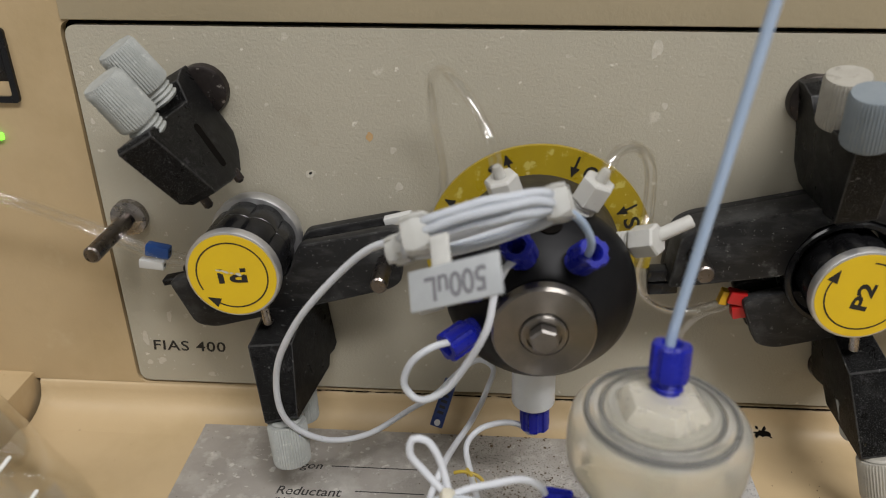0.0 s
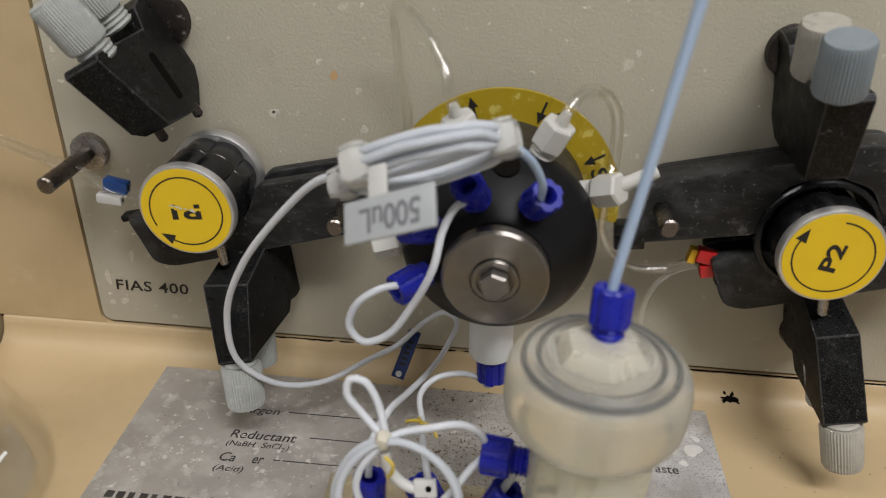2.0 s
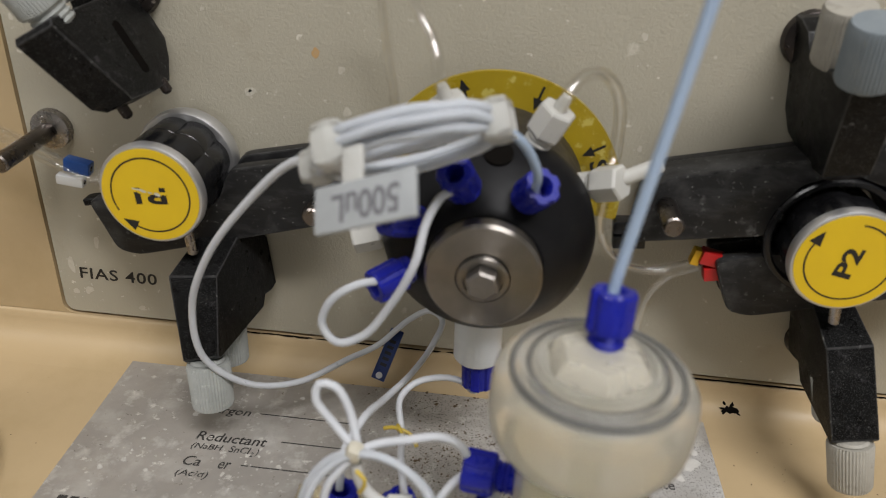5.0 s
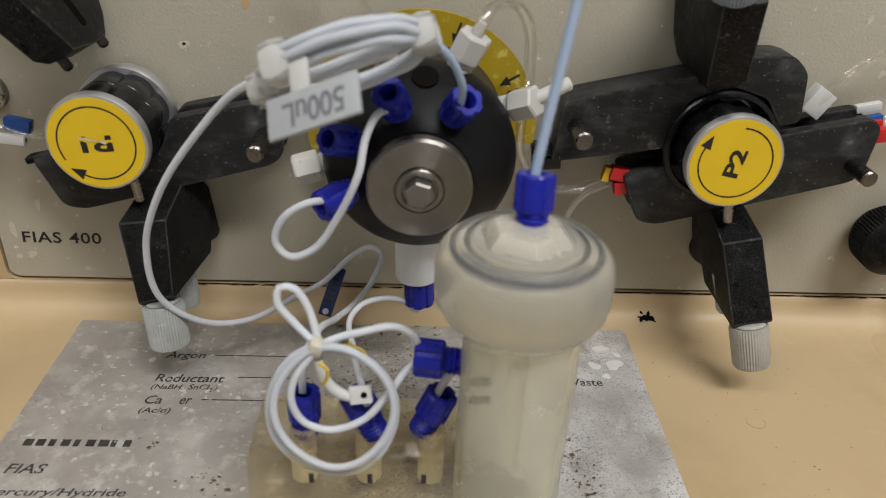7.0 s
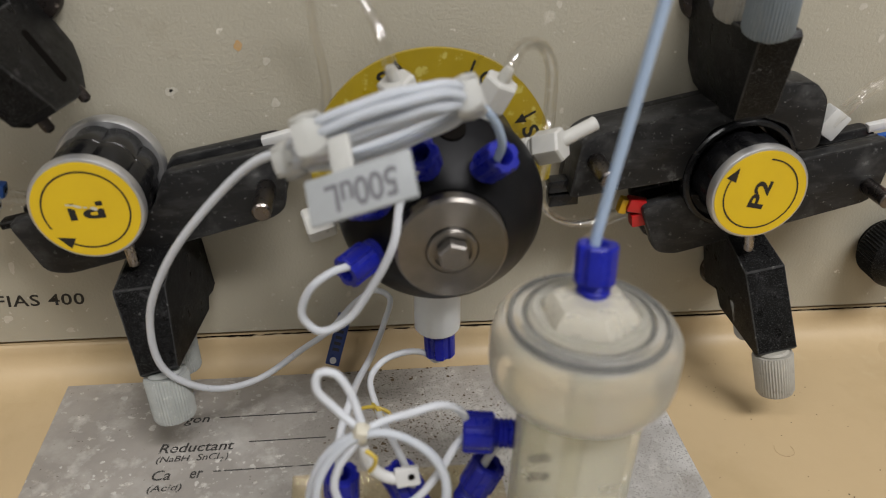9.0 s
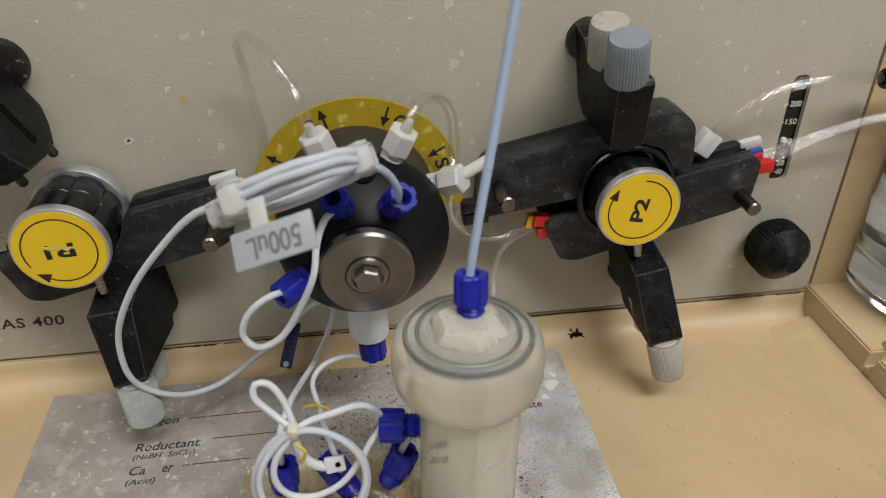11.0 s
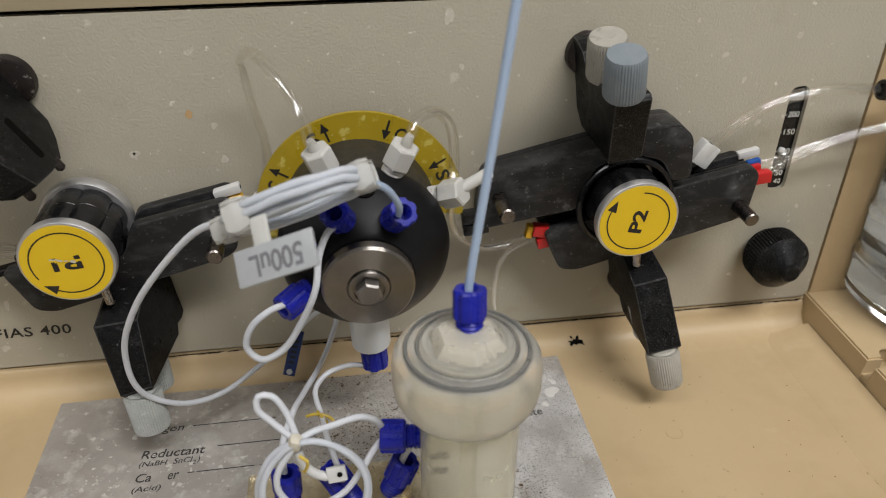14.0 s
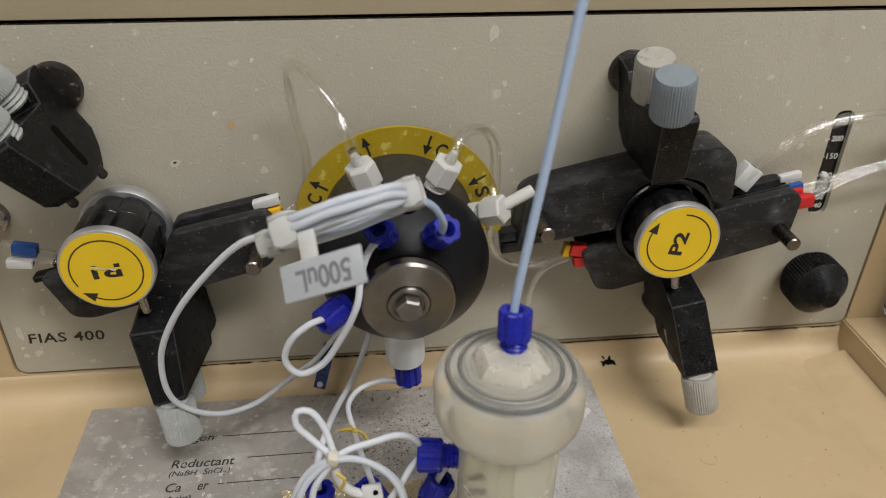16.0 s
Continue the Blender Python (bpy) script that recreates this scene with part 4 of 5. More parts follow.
hose("drain_tube", [(137.2, -38, 30), (136.9, -38.5, 27.1), (132.8, -39, 30.8), (126.9, -42, 33.7), (120.3, -45, 33.1), (116.8, -48, 29.4), (118.5, -55, 24.6), (120.5, -72, 32.5), (123, -86, 37.4), (125, -94.6, 38.2)], 0.9, PTFE, "white tube bent from the lower nut to the block")
hose("separator_tube", [(159.9, -90.5, 95), (160.3, -90, 99), (164.4, -90, 132), (168.5, -90, 166), (174.5, -90, 215), (180, -90, 260)], 1.1, PTFE_BLUE, "bluish white tube rising from the separator lid")

# injection loop, wound flat and tied
coil = thing("injection_loop", (118, -70, 110), "milky white tube wound in a flat loop with cable ties", "tube coil")
A, B = Vector((0.924, -0.09, 0.373)), Vector((0, -0.79, 0.613))
B = (B - A * A.dot(B)).normalized()
COIL_N = A.cross(B)
COIL_AT = Vector((119.4, -71.4, 113.6))
rng = random.Random(4)
for k in range(7):
    la, lb = rng.uniform(17.6, 18.8), rng.uniform(11.6, 12.6)
    lane, row = (k % 3 - 1) * 1.7, (k // 3 - 1) * 1.8
    pts = []
    for t in np.linspace(0, 2 * math.pi, 21)[:-1]:
        front = 0.5 + 0.5 * math.sin(t)
        spread = 0.45 + 0.55 * front if k < 5 else 0.9
        c, d = math.cos(t), math.sin(t)
        wide = la * math.copysign(abs(c) ** 0.85, c) + (lane * 0.3 if abs(c) > 0.7 else 0)
        deep = (lb + lane * spread) * d if d > 0 or k in (1, 4, 6) else (lb - 7.5 - 1.1 * k) * d
        pts.append(COIL_AT + A * wide + B * deep + COIL_N * (row * spread + rng.uniform(-0.3, 0.3)))
    part("winding", tube(pts, 1.1, 10, True, 1.4), PTFE_COIL, coil, sharp=60)
TURN_A = Matrix((A, B, A.cross(B))).transposed()
WIRE = material("yellowed_wire", (0.52, 0.38, 0.05), (0.44, 0.32, 0.05), 200, 0.5, 0.4)
TIE = material("cable_tie_nylon", (0.56, 0.53, 0.44), (0.48, 0.45, 0.36), 200, 0.5, 0.4, sss=0.3)
MILKY = material("milky_nylon", (0.66, 0.66, 0.63), (0.58, 0.58, 0.54), 120, 0.5, 0.4, sss=0.4, transmission=0.3, ior=1.2)
for along, deep, size in ((-19.6, 0.5, (5.0, 6.4, 6.6)), (18.6, 0.5, (5.6, 6.6, 7.6)), (-10.6, 9.4, (6.0, 8.6, 8.4)), (-15.0, 3.6, (6.6, 6.0, 5.6))):
    part("cable_tie", soften(box(COIL_AT + A * along + B * deep, size, TURN_A, 2.4), 0.8), MILKY, coil, "milky nylon tie")
part("tie_tail", box(COIL_AT + A * -10.0 + B * 4.0 - COIL_N * 3.6, (4.2, 14.0, 1.4), TURN_A, 0.5), MILKY, coil)
TAG_WHITE = material("worn_white_tag", (0.37, 0.385, 0.39), (0.31, 0.325, 0.33), 150, 0.5, 0.4, sss=0.2)
label = thing("loop_label", (115, -89, 110), "white plastic tag with grey hand lettering hanging upside down", "label")
LA, LD = Vector((18.9, -5.8, 9.0)).normalized(), Vector((2.6, -6.4, -5.6))
LD = (LD - LA * LD.dot(LA)).normalized()
LN = LA.cross(-LD).normalized()
o = Vector((104.9, -85.5, 109.0))
part("tag", box(o + LA * 10.9 + LD * 4.3, (21.6, 8.9, 1.2), Matrix((LA, -LD, LN)).transposed(), 0.5), TAG_WHITE, label)
part("neck", box(o + LA * 8.0 - LD * 3.0 - LN * 0.6, (4.5, 8.0, 1.2), Matrix((LA, -LD, LN)).transposed(), 0.5), MILKY, label)
GREY_INK = material("grey_ink", (0.14, 0.14, 0.15), rough=0.6, rough_vary=0)
facing = LN if LN.y < 0 else -LN
letters("500uL", o + LA * 18.6 + LD * 2.0 + facing * 0.64, 14.5, 5.4, -LA, LD, GREY_INK, label, "lettering", "grey hand lettering", 0.0, 0.95, 0.02)

# ---- acrylic block with nuts ----
block = thing("manifold_block", (122, -90, 1), "yellowed clear acrylic manifold block with drilled ports", "manifold")
part("block_body", box((122.4, -90, 13.6), (51.5, 23.5, 25.0), bevel=0.5), ACRYLIC, block)
BORE = material("bore_wall", (0.84, 0.77, 0.58), (0.76, 0.69, 0.48), 90, 0.5, 0.3, transmission=0.6, ior=1.2, alpha=0.75)
for x in (108.3, 125.0, 141.0):
    part("bore", rod((x, -89, 25.0), (x, -89, 9), 3.4, 20, 0.2), BORE, block)
for x in (112, 126, 139):
    part("mark", box((x, -101.9, 21), (1.2, 0.1, 3.0), bevel=0), INK, block)
blue_nut((108.6, -87, 22.6), (0.02, 0, 1), label="blue plastic tube nut in the acrylic block")
blue_nut((126.8, -90, 25.2), (-0.42, 0.1, 0.9), label="blue plastic tube nut leaning in the acrylic block")
blue_nut((138.6, -88, 24.6), (0.38, 0, 0.92), label="blue plastic tube nut leaning in the acrylic block")
white_tag = thing("white_clip", (121, -95, 33), "small white plastic clip with a hole beside the tube coil", "clip")
band = [Vector(p) for p in ((113.8, -93.6, 50.5), (114.6, -94.0, 46.4), (117.0, -94.2, 42.4), (120.2, -94.2, 40.2), (124.0, -94.0, 40.0))]
strap = tube(band, 1.35, 12, False, 1.0)
CLIP_TURN = Euler((radians(-20), radians(-8), 0)).to_matrix()
part("clip_band", strap, WHITE_PLASTIC, white_tag)
part("clip_head", box((123.6, -94.6, 41.0), (5.4, 1.6, 4.4), CLIP_TURN, 0.4), WHITE_PLASTIC, white_tag)
# Dark disc on the solid head paints the hole's shade.
part("clip_hole_shade", rod((124.4, -95.1, 41.4), (124.4, -95.6, 41.55), 0.75, 14, 0.05), GAP, white_tag)

reaction = thing("reaction_coil", (117, -97, 40), "coil of thick white tube hanging from a knot before the block", "tube coil")
for k, (cx, cz, rx, rz, y) in enumerate(((117.0, 38.0, 15.0, 17.6, -97.5), (117.6, 40.2, 13.6, 15.6, -98.8))):
    pts = [(cx + rx * math.cos(t) + 0.5 * math.sin(3 * t + k), y - 1.2 * math.cos(t + k) + 2.0 * math.sin(t), cz + rz * math.sin(t)) for t in np.linspace(0, 2 * math.pi, 21)[:-1]]
    part("winding", tube(pts, 0.92, 12, True, 1.3), PTFE_COIL, reaction, sharp=60)
part("bow", tube([(114, -94, 54.5), (108.3, -91, 59), (104.7, -90, 63.7), (105.3, -89, 67.0), (108.5, -89, 66.8), (111.6, -90, 62.3), (114, -93, 55.5)], 0.92, 12), PTFE, reaction, sharp=60)
part("lead", tube([(113.6, -94.5, 54.8), (118.7, -93, 56.4), (123.9, -93, 58), (130.9, -92, 59), (135.2, -91, 56.2), (137.6, -89.6, 50.1)], 0.92, 12), PTFE, reaction, sharp=60)
part("lead", tube([(137.7, -89.4, 48.0), (134.5, -92, 46.8), (130.4, -96, 43.0), (124.6, -97, 35.6), (116.8, -97, 32.0), (110.4, -97, 34.2), (107.6, -97, 40.6), (108.6, -96.5, 47.0), (113.0, -95.4, 53.6)], 0.92, 12), PTFE, reaction, sharp=60)
part("knot_tie", box((113.6, -94.8, 54.8), (3.8, 3.8, 4.8), Euler((0.2, 0.3, 0)).to_matrix(), 1.7), TIE, reaction, "yellowed nylon tie")
part("wire_tie", tube([(114.5, -97.4, 52.5), (116.5, -98.4, 51.2), (116.0, -98.0, 48.0), (115.2, -97.4, 46.4)], 0.5, 8), WIRE, reaction, "yellow wire tie")
tie2 = thing("wire_tie", (118, -55, 24), "small yellow wire tie round a tube", "wire tie")
part("wire", tube([(113.5, -53.5, 23.6), (116, -54.5, 25.2), (119, -55.5, 25.4), (121.5, -56, 24.2), (123, -58, 22.4)], 0.55, 8), WIRE, tie2)
part("wire", tube([(117.2, -53.6, 25.4), (118.5, -56.5, 25.8), (120, -57, 23.4), (118.5, -54.5, 22.6), (117, -53.6, 24.6)], 0.5, 8), WIRE, tie2)

hose("bridge_tube", [(141.2, -88, 34), (143.4, -88.6, 40), (145.0, -89.4, 44.5), (143.5, -90.5, 47.5)], 1.0, PTFE, "short white tube between block nut and side nut")

# ---- white connector below the valve ----
SLEEVE = material("milky_sleeve", (0.78, 0.81, 0.84), (0.71, 0.74, 0.77), 120, 0.5, 0.35, sss=0.4)
outlet = thing("outlet_connector", (136.4, -37, 45), "white plastic outlet connector hanging below the valve", "tube fitting")
part("sleeve", lathe([(0, 0), (6.6, 0), (6.6, 16.8), (6.2, 17.4), (0, 17.4)], (136.2, -36.5, 56), (0.03, -0.03, -1), 36), SLEEVE, outlet)
blue_nut((136.9, -37.1, 42.3), (0.06, -0.08, -1), outlet, length=8.8, r=4.6)

# ---- gas-liquid separator ----
SX, SY = 159.8, -97.0
sep = thing("gas_liquid_separator", (SX, SY, 1), "frosted plastic gas-liquid separator bottle with a thick screw cap", "separator")
part("bottle_body", lathe([(0, 0.2), (12.6, 0.2), (13.2, 0.8), (13.2, 66), (11.8, 66), (11.8, 2.0), (0, 2.0)], (SX, SY, 1), (0, 0, 1), 64), FROST, sep, "frosted translucent body")
part("inner_tube", lathe([(1.4, 24), (2.3, 24), (2.3, 70), (1.4, 70)], (SX, SY, 1), (0, 0, 1), 24), FROST, sep)
INSERT = material("milky_insert", (0.72, 0.69, 0.60), (0.65, 0.62, 0.53), 90, 0.5, 0.3, sss=0.4, transmission=0.5, ior=1.25)
SEAL = material("grey_seal", (0.16, 0.16, 0.15), (0.24, 0.24, 0.225), 90, 0.5, 0.35, transmission=0.4, ior=1.3)
CAP_AT = (SX - 0.9, SY + 0.8, 1)
cap = part("cap", lathe([(13.4, 66.4), (15.0, 66.4), (17.6, 67.4), (18.7, 69.4), (19.1, 72), (19.1, 77.4), (18.7, 79.8), (17.7, 81.4), (16.5, 82.2), (16.1, 82.0), (16.0, 80.9), (15.1, 80.9), (15.0, 82.6), (14.2, 83.3), (13.2, 83.2), (13.0, 81.6), (12.1, 81.6), (12.0, 83.4), (11.2, 83.9), (0, 83.9), (0, 80.5), (12.4, 79.6), (13.4, 73)], CAP_AT, (0, 0, 1), 80), CAP, sep, "thick frosted screw cap with ring grooves")
for r in (15.55, 12.5):
    part("seal_ring", lathe([(r - 0.6, 81.0), (r - 0.6, 82.4), (r - 0.3, 82.9), (r + 0.3, 82.9), (r + 0.6, 82.4), (r + 0.6, 81.0)], CAP_AT, (0, 0, 1), 64), SEAL, cap, "grey seal ring")
part("insert", lathe([(0, 83.7), (10.4, 83.7), (10.2, 84.2), (8.4, 86.2), (7.6, 86.9), (2.6, 87.2), (0, 87.2)], CAP_AT, (0, 0, 1), 6, hint=(1, 0.08, 0)), INSERT, cap, "milky hexagonal insert", sharp=20)
part("insert_rim", lathe([(9.6, 83.8), (10.2, 84.4), (11.2, 84.4), (11.6, 83.8)], CAP_AT, (0, 0, 1), 64), CAP, cap)
blue_nut((SX - 0.1, SY + 2.5, 85.6), (0.03, 0.22, 1), sep, length=8.6, r=4.2)
blue_nut((147.6, -91.5, 48.8), (-1, 0.15, 0.0), sep, length=7.4, r=4.7)
for z, y in ((50.5, -100.5), (46.0, -101.5)):
    part("inlet_pin", rod((149.0, y, z), (153.5, y - 0.6, z + 0.4), 0.9, 14, 0.2), STEEL_DARK, sep)
part("side_port", rod((148.6, -92.4, 48.8), (154, -95, 48.8), 4.0, 24), FROST, sep)
part("mark", box((151.5, -108.9, 18), (1.4, 0.3, 3.6), bevel=0.1), GAP, sep)


# ---- tube clips at the cassettes ----
def clip(name_label, centre, size, way, mat_):
    ob = thing("tube_clip", centre, name_label, "tube clip", "tube clips")
    a = Vector(way).normalized()
    turn = Matrix((a, Vector((0, 1, 0)), a.cross(Vector((0, 1, 0))))).transposed()
    part("clip_body", box(centre, size, turn, 0.5), mat_, ob)
    # Dark disc on the end face paints the bore's shade.
    part("clip_bore_shade", rod(Vector(centre) + a * (size[0] * 0.5 - 0.3), Vector(centre) + a * (size[0] * 0.5 + 0.03), min(size[1], size[2]) * 0.24, 14, 0.02), GAP, ob)
    return ob


CLIP_BLUE = material("mid_blue_plastic", (0.012, 0.075, 0.30), (0.01, 0.06, 0.25), 150, 0.5, 0.35)
clip("blue plastic tube stop", (15.8, -14.0, 75.0), (7.6, 3.6, 4.0), (1, 0, -0.2), CLIP_BLUE)
clip("white plastic tube stop", (14.0, -16.0, 71.2), (8.0, 3.0, 3.0), (1, 0, -0.1), WHITE_PLASTIC)
clip("yellow plastic tube stop", (95.2, -11, 82.6), (6.4, 4.4, 4.8), (1, 0, 0.25), YELLOW_PLASTIC)
clip("white plastic tube stop", (93.4, -10.5, 86.8), (9.0, 3.4, 3.0), (1, 0, 0.27), WHITE_PLASTIC)
clip("red plastic tube stop", (200.4, -14, 64.4), (6.8, 4.0, 4.2), (1, 0, -0.2), RED)
clip("red plastic tube stop", (202.2, -14, 60.0), (6.8, 4.0, 4.2), (1, 0, 0.2), RED)
clip("yellow plastic tube stop", (196.2, -13, 64.0), (2.6, 3.2, 5.0), (1, 0, -0.2), YELLOW_PLASTIC)
clip("black plastic tube stop", (175.6, -14, 72.4), (9.0, 4.6, 4.0), (1, 0, 0.1), BLACK_SMOOTH)
clip("black plastic tube stop", (176.2, -14, 67.8), (9.0, 4.6, 4.0), (1, 0, 0.1), BLACK_SMOOTH)
clip("white plastic tube elbow", (259.0, -9.5, 88.6), (8.6, 5.0, 7.0), (0.5, 0, 0.8), WHITE_PLASTIC)
clip("white plastic tube stop", (277.5, -7, 86.4), (8.0, 2.6, 2.6), (1, 0, 0.22), WHITE_PLASTIC)
clip("blue plastic tube stop", (279.0, -9.5, 83.6), (5.0, 2.4, 2.4), (1, 0, 0.22), CLIP_BLUE)
clip("red plastic tube stop", (279.5, -14.5, 80.2), (8.0, 3.6, 4.4), (1, 0, 0.12), RED)
clip("red plastic tube stop", (278.0, -11.0, 82.0), (6.0, 3.0, 3.0), (1, 0, 0.2), RED)
coupling = thing("tube_coupling", (324, -12, 109), "black plastic coupling on the wide clear tube", "tube fitting")
part("sleeve", lathe([(2.2, 0), (3.3, 0), (3.6, 0.5), (3.6, 3.2), (3.2, 3.6), (3.2, 10.4), (3.5, 10.9), (3.5, 14.0), (2.2, 14.0)], (318.6, -12, 110.0), (1, -0.05, -0.09), 32), BLACK_SMOOTH, coupling)

# ---- hanging key tag ----
tag = thing("hanging_tag", (107.5, -9, 14), "navy blue plastic strip tag with a hole hanging on a tube", "tag")
d = Vector((-4.6, -9.5, -12.5)).normalized()
s = Vector((1, 0, 0))
s = (s - d * s.dot(d)).normalized()
t = Matrix((s, d, s.cross(d))).transposed()
part("strip", box((107.4, -9.6, 14.6), (4.6, 17.5, 1.0), t, 0.4), NAVY, tag)
for k in range(5):
    c = Vector((107.4, -9.6, 14.6)) + d * (-4.5 + 2.0 * k) + s.cross(d) * (0.53 if s.cross(d).y < 0 else -0.53)
    part("print_bar", box(c, (2.2, 1.0, 0.06), t, 0), INK, tag)
part("eyelet", rod(Vector((105.4, -13.8, 9.1)), Vector((105.4, -13.8, 9.1)) - s.cross(d) * (1.0 if s.cross(d).y > 0 else -1.0), 1.1, 18, 0.1), ALU, tag)

# ---- glass at both ends ----
flask = thing("conical_flask", (-34, -82, 0), "clear glass conical flask with white graduation marks", "flask")
outer = [(0, 0.3), (38, 0.3), (42.5, 2.0), (44, 6), (43, 11), (14.5, 92), (13.5, 98), (13.5, 124), (15.2, 126)]
inner = [(14.2, 126), (12.7, 123), (12.7, 98), (13.7, 92), (42.2, 11), (43.1, 6.3), (41.4, 2.9), (0, 1.4)]
THIN_GLASS = thin_clear("thin_glass", (0.985, 0.985, 0.975), 0.03, 0.45, 0.03)
part("vessel", lathe(outer + inner, (-34, -82, 0), (0, 0, 1), 72), THIN_GLASS, flask)
for z, a0, a1 in ((22, -1.2, 0.1), (34, -0.9, 0.1), (46, -1.2, 0.1), (58, -0.9, 0.1)):
    r = 43 + (z - 11) * (14.5 - 43) / 81 + 0.15
    part("graduation", tube([(-34 + r * math.cos(a), -82 + r * math.sin(a), z) for a in np.linspace(a0, a1, 8)], 0.6, 6), WHITE_INK, flask)
bottle = thing("glass_bottle", (389.0, -13, 14), "clear glass bottle of water beside the instrument", "bottle")
part("vessel", lathe([(0, 0.3), (44, 0.3), (49, 2.5), (51, 7), (51, 18), (52.2, 20), (52.2, 23), (51, 25), (51, 40), (52.0, 42), (52.0, 45), (51, 47), (51, 90), (49, 104), (30, 120), (18, 130), (18, 150), (16.5, 150), (16.5, 129), (29, 118), (47, 103), (49, 90), (49, 8), (46.5, 5), (0, 4.4)], (389.0, -13, 14), (0, 0, 1), 80), GLASS, bottle)
part("water", lathe([(0, 4.9), (46.2, 5.4), (48.7, 8.4), (48.7, 78), (0, 78)], (389.0, -13, 14), (0, 0, 1), 64), WATER, bottle, "clear water")

# ---- dirt ----
mark = thing("dirt_patch", (222.5, -4, 2), "flake of black dirt stuck on the tray's back", "dirt")
bm = bmesh.new()
rng = random.Random(11)
for k in range(13):
    way = rng.uniform(0, 2 * math.pi)
    reach = 0.0 if k < 4 else rng.uniform(0.9, 2.3)
    c = (221.7 + (reach * 1.15 * math.cos(way) if k > 3 else rng.uniform(-1.2, 1.2)), reach * 0.7 * math.sin(way))
    long_, thin = (rng.uniform(0.9, 1.3), rng.uniform(0.7, 1.0)) if k < 4 else (rng.uniform(0.5, 1.1), rng.uniform(0.2, 0.4))
    ps = []
    for i in range(7):
        a = 2 * math.pi * i / 7
        u, w = long_ * math.cos(a) * rng.uniform(0.7, 1.2), thin * math.sin(a) * rng.uniform(0.7, 1.2)
        x, h = c[0] + u * math.cos(way) - w * math.sin(way), c[1] + u * math.sin(way) + w * math.cos(way)
        ps.append(bm.verts.new((221.7 + (x - 221.7) * 1.45, -5.0 + h * 1.1 - 0.05, 2.9 + h * 0.85 + 0.012 * k)))
    bm.faces.new(ps)
part("flake", bm, GAP, mark)
HAIR = material("brown_hair", (0.33, 0.23, 0.12), rough=0.5, rough_vary=0)
hair = part("hair", tube([(241.2, -55, 0.1), (240.6, -57.6, 0.1), (242.4, -59.6, 0.1), (245.4, -59.4, 0.1), (246.6, -57.2, 0.1), (246.2, -55.8, 0.1)], 0.05, 6), HAIR, base=(244, -57, 0))
tagged(hair, "thin curled brown hair lying on the tray", "hair")


def blot(bm, at, size, right, up, rng, stretch=1.0, n=11):
    """One flat uneven patch."""
    at, right, up = Vector(at), Vector(right), Vector(up)
    k0 = rng.uniform(0, 6)
    bm.faces.new([bm.verts.new(at + (right * math.cos(a) + up * math.sin(a) * stretch) * size * (0.78 + 0.16 * math.sin(2 * a + k0) + 0.10 * math.sin(3 * a + 2.3 * k0) + rng.uniform(-0.07, 0.07))) for a in (2 * math.pi * i / n for i in range(n))])


CHALK = material("chalky_splash", (0.55, 0.52, 0.44), (0.44, 0.41, 0.33), 500, 0.5, 0.8, bump=0.3)
ORANGE = material("orange_stain", (0.50, 0.27, 0.08), (0.42, 0.33, 0.2), 300, 0.5, 0.7)
SPLASHES = ((168.7, 138.0, 1.7, 2.4), (173, 121.3, 1.0, 1.5), (177.2, 89.8, 1.0, 1.0), (64, 97, 2.2, 0.8), (91, 105.5, 1.2, 1.2), (92.5, 93.2, 1.4, 1.5), (43.5, 124.8, 0.8, 1), (52, 119.5, 0.8, 1), (-4.7, 128.4, 1, 1), (-4.2, 122.2, 1.1, 1), (-4.6, 113.1, 1, 1.2), (291.2, 126.6, 1.4, 1), (273.9, 111.6, 1.2, 1.3), (253.3, 133.2, 0.9, 1), (-2.3, 31.2, 1.6, 2.2), (2.2, 21.5, 1.7, 1.2), (20.2, 16.2, 1.8, 0.6), (8.1, 40.9, 1.2, 2.2), (-2.5, 20.6, 1.3, 1.2), (143.2, 135.6, 0.8, 0.8), (265, 121, 1.4, 1.1), (283, 95, 1.2, 1.4), (240, 124, 0.7, 1), (308, 58, 1.1, 1.2))
rng = random.Random(21)
for x, z, size, stretch in SPLASHES:
    bm = bmesh.new()
    blot(bm, (x, -0.06, z), size, (1, 0, 0), (0, 0, 1), rng, stretch)
    for k in range(4):
        blot(bm, (x + rng.uniform(-2.4, 2.4), -0.06 - 0.01 * k, z + rng.uniform(-2.4, 2.4) * stretch), size * rng.uniform(0.12, 0.3), (1, 0, 0), (0, 0, 1), rng, 1.0, 7)
    part("splash", bm, CHALK, panel)
bm = bmesh.new()
for k in range(3):
    blot(bm, (83.8 + rng.uniform(-0.6, 0.6), -0.06 - 0.01 * k, 110 + rng.uniform(-0.8, 0.8)), 1.1, (1, 0, 0), (0, 0, 1), rng, 1.5)
part("stain", bm, ORANGE, panel, "orange stain")
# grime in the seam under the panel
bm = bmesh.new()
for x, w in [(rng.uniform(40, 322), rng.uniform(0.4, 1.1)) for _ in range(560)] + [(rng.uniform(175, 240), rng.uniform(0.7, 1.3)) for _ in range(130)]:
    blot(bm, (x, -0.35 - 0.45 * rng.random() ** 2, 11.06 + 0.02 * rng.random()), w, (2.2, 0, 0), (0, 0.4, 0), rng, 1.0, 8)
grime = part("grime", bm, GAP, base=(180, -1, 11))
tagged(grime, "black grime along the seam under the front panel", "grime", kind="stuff")
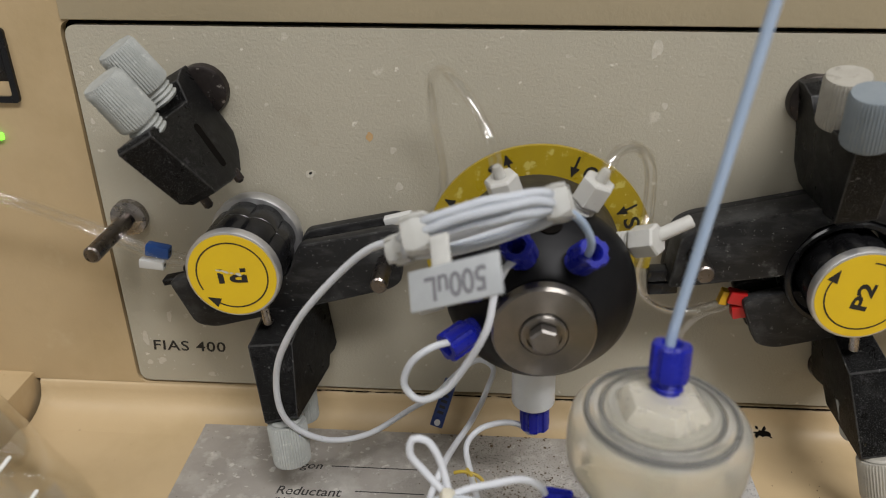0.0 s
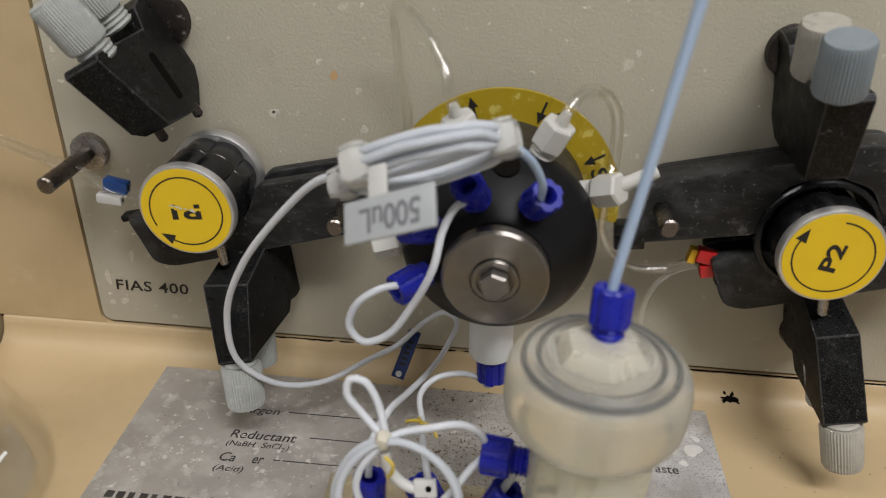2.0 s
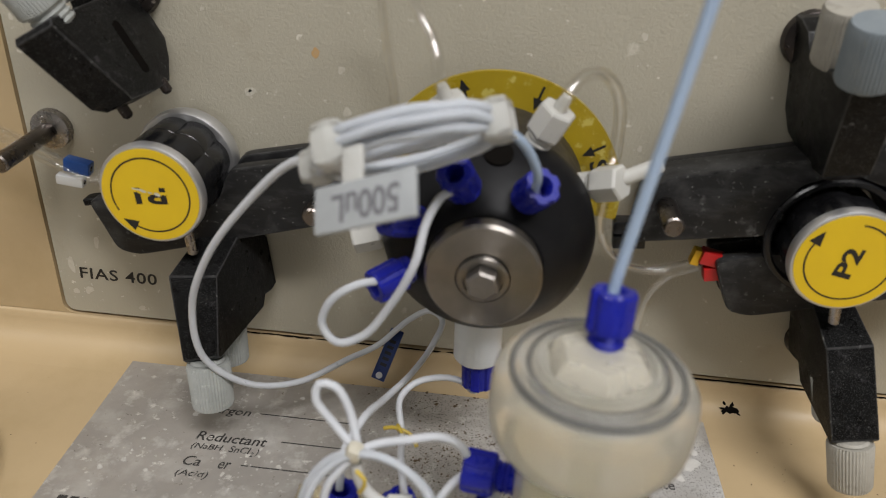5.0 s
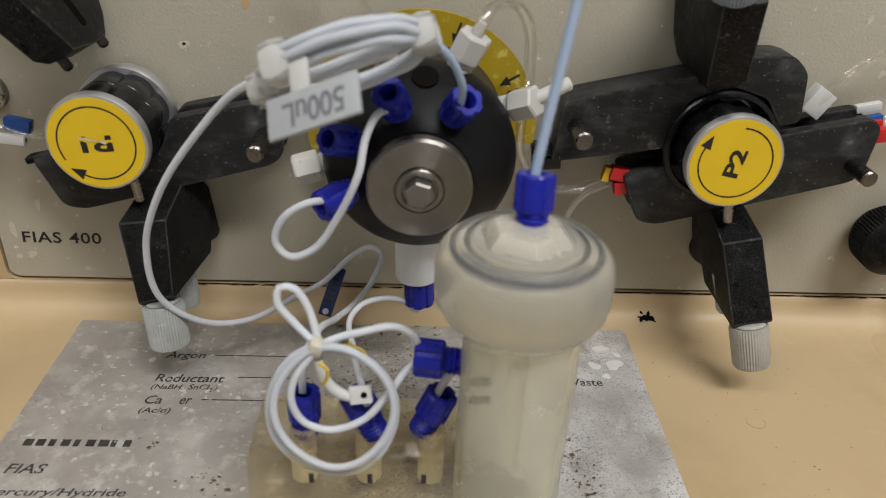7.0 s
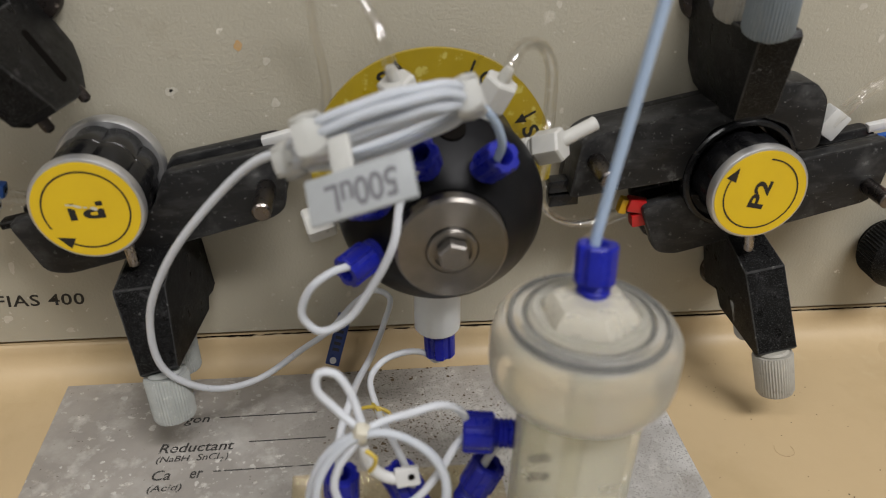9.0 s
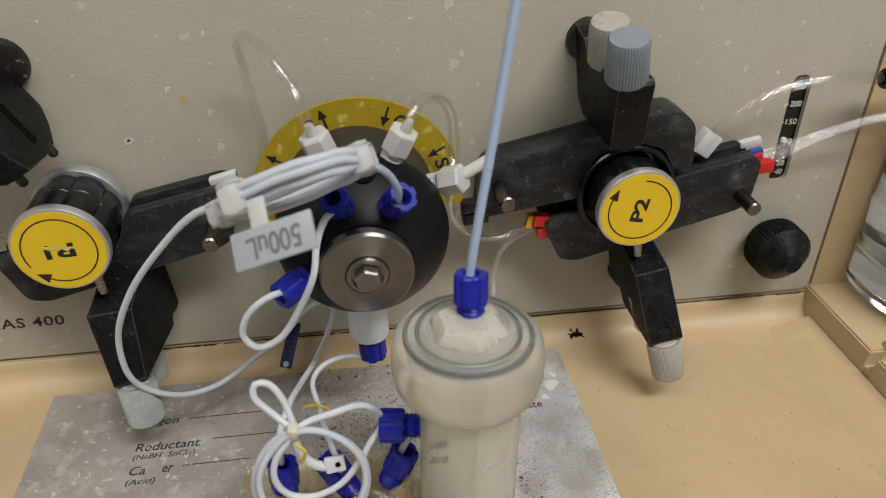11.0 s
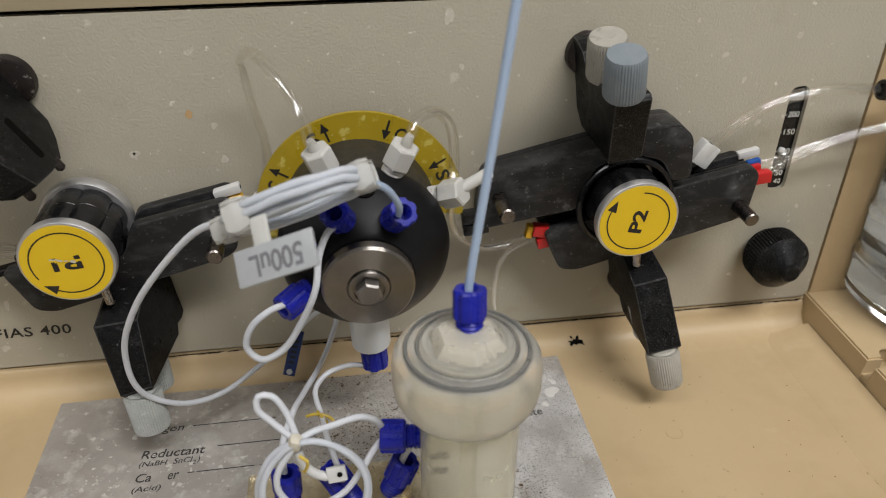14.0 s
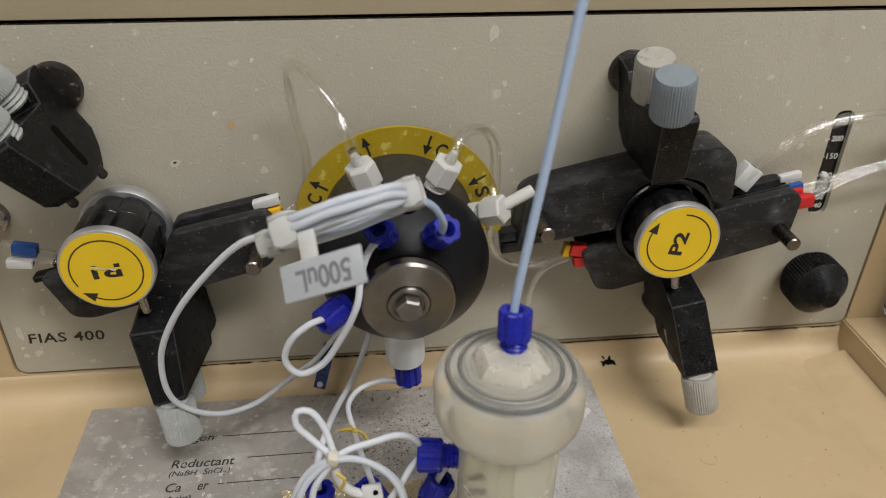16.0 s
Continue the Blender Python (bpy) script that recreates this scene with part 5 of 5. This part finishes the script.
# crumbs and crust on the plate and tray
bm = bmesh.new()
for k in range(420):
    x, y = rng.gauss(136, 17), rng.gauss(-42, 12)
    if 100 < x < 200 and -75 < y < -12:
        blot(bm, (x, y, 1.03 + 0.0006 * k), rng.uniform(0.12, 0.5), (1, 0, 0), (0, 1, 0), rng, 1.0, 8)
for cx, cy, spread, count in ((107.4, -74, 3, 40), (180, -73, 4, 50), (81.3, -85.1, 3, 25), (185.6, -86.7, 3, 40), (118, -46, 6, 60), (62, -71, 1, 8), (130, -12.5, 18, 60)):
    for k in range(count):
        y = min(rng.gauss(cy, spread * (0.25 if cy > -13 else 1)), -10.8)
        blot(bm, (rng.gauss(cx, spread), y, 1.3 + 0.002 * k), rng.uniform(0.12, 0.5) if k % 6 else rng.uniform(0.5, 1.0), (1, 0, 0), (0, 1, 0), rng, rng.uniform(0.5, 1.0), 10)
crust = part("crust", bm, RUST, base=(130, -45, 1))
tagged(crust, "brown dried crust and crumbs on the plate", "crust", kind="stuff")
bm = bmesh.new()
for k in range(80):
    blot(bm, (rng.uniform(216, 318), rng.uniform(-120, -14), 0.03 + 0.001 * k), rng.uniform(0.1, 0.32), (1, 0, 0), (0, 1, 0), rng, 1.0, 6)
for k in range(14):
    blot(bm, (rng.uniform(-40, 17), rng.uniform(-90, -14), 0.03 + 0.001 * k), rng.uniform(0.12, 0.35), (1, 0, 0), (0, 1, 0), rng, 1.0, 6)
specks = part("specks", bm, GAP, base=(260, -60, 0))
tagged(specks, "dark specks scattered over the beige tray", "dirt", kind="stuff")

bm = bmesh.new()
for k in range(4):
    blot(bm, (P1[0] - 4.0 + 2.0 * k, -33.34 - 0.01 * k, P1[1] + 1.6 - 0.35 * k), rng.uniform(0.35, 0.7), (2.2, 0, -0.5), (0, 0, 0.9), rng, 1.0, 9)
patch = bmesh.new()
for k in range(7):
    blot(patch, (P1[0] - 4.5 + 1.5 * k, -33.322 - 0.001 * k, P1[1] + 1.05 - 0.1 * (k % 3)), 0.95, (1.2, 0, 0), (0, 0, 0.75), rng, 1.0, 10)
part("worn_patch", patch, YELLOW, bpy.data.objects["peristaltic_pump_head"], "worn patch across the letters")
part("scratch", bm, CHALK, bpy.data.objects["peristaltic_pump_head"], "pale scratch across the label")

# pale dried splashes on the plate
bm = bmesh.new()
PALE = material("pale_deposit", (0.49, 0.47, 0.425), (0.37, 0.35, 0.315), 260, 0.45, 0.8, bump=0.5, grain=900)
for cx, cy, spread, count in ((72, -50, 9, 46), (48, -24, 10, 30), (36, -52, 9, 30), (84, -20, 14, 26), (60, -90, 14, 30), (205, -22, 4, 8), (196, -60, 8, 14), (90, -66, 8, 20)):
    for k in range(count):
        x, y = rng.gauss(cx, spread), rng.gauss(cy, spread * 0.8)
        if 20.5 < x < 211 and -140 < y < -11.5:
            blot(bm, (x, y, 1.008 + 0.0003 * k), rng.uniform(0.2, 0.6) if k % 7 else rng.uniform(0.6, 1.4), (1, 0, 0), (0, 1, 0), rng, rng.uniform(0.5, 1.3), 16)
deposit = part("deposit", bm, PALE, base=(70, -50, 1))
tagged(deposit, "pale dried splashes on the instruction plate", "deposit", kind="stuff")

# round dried pools with pale rims at the plate's corner
bm = bmesh.new()
for x, y, size, stretch in ((201.4, -21.9, 3.3, 0.75), (204.6, -30.5, 3.6, 1.0), (197.5, -31.5, 2.6, 0.9), (206.5, -25.2, 1.6, 1.1), (194.0, -25.0, 1.3, 0.8), (200.5, -37.0, 2.0, 0.7)):
    blot(bm, (x, y, 1.10), size, (1, 0, 0), (0, 1, 0), rng, stretch, 26)
pools = part("pool_mark", bm, PLATE_CLEAN, base=(200, -28, 1))
tagged(pools, "pale round dried pools on the plate", "deposit", kind="stuff")
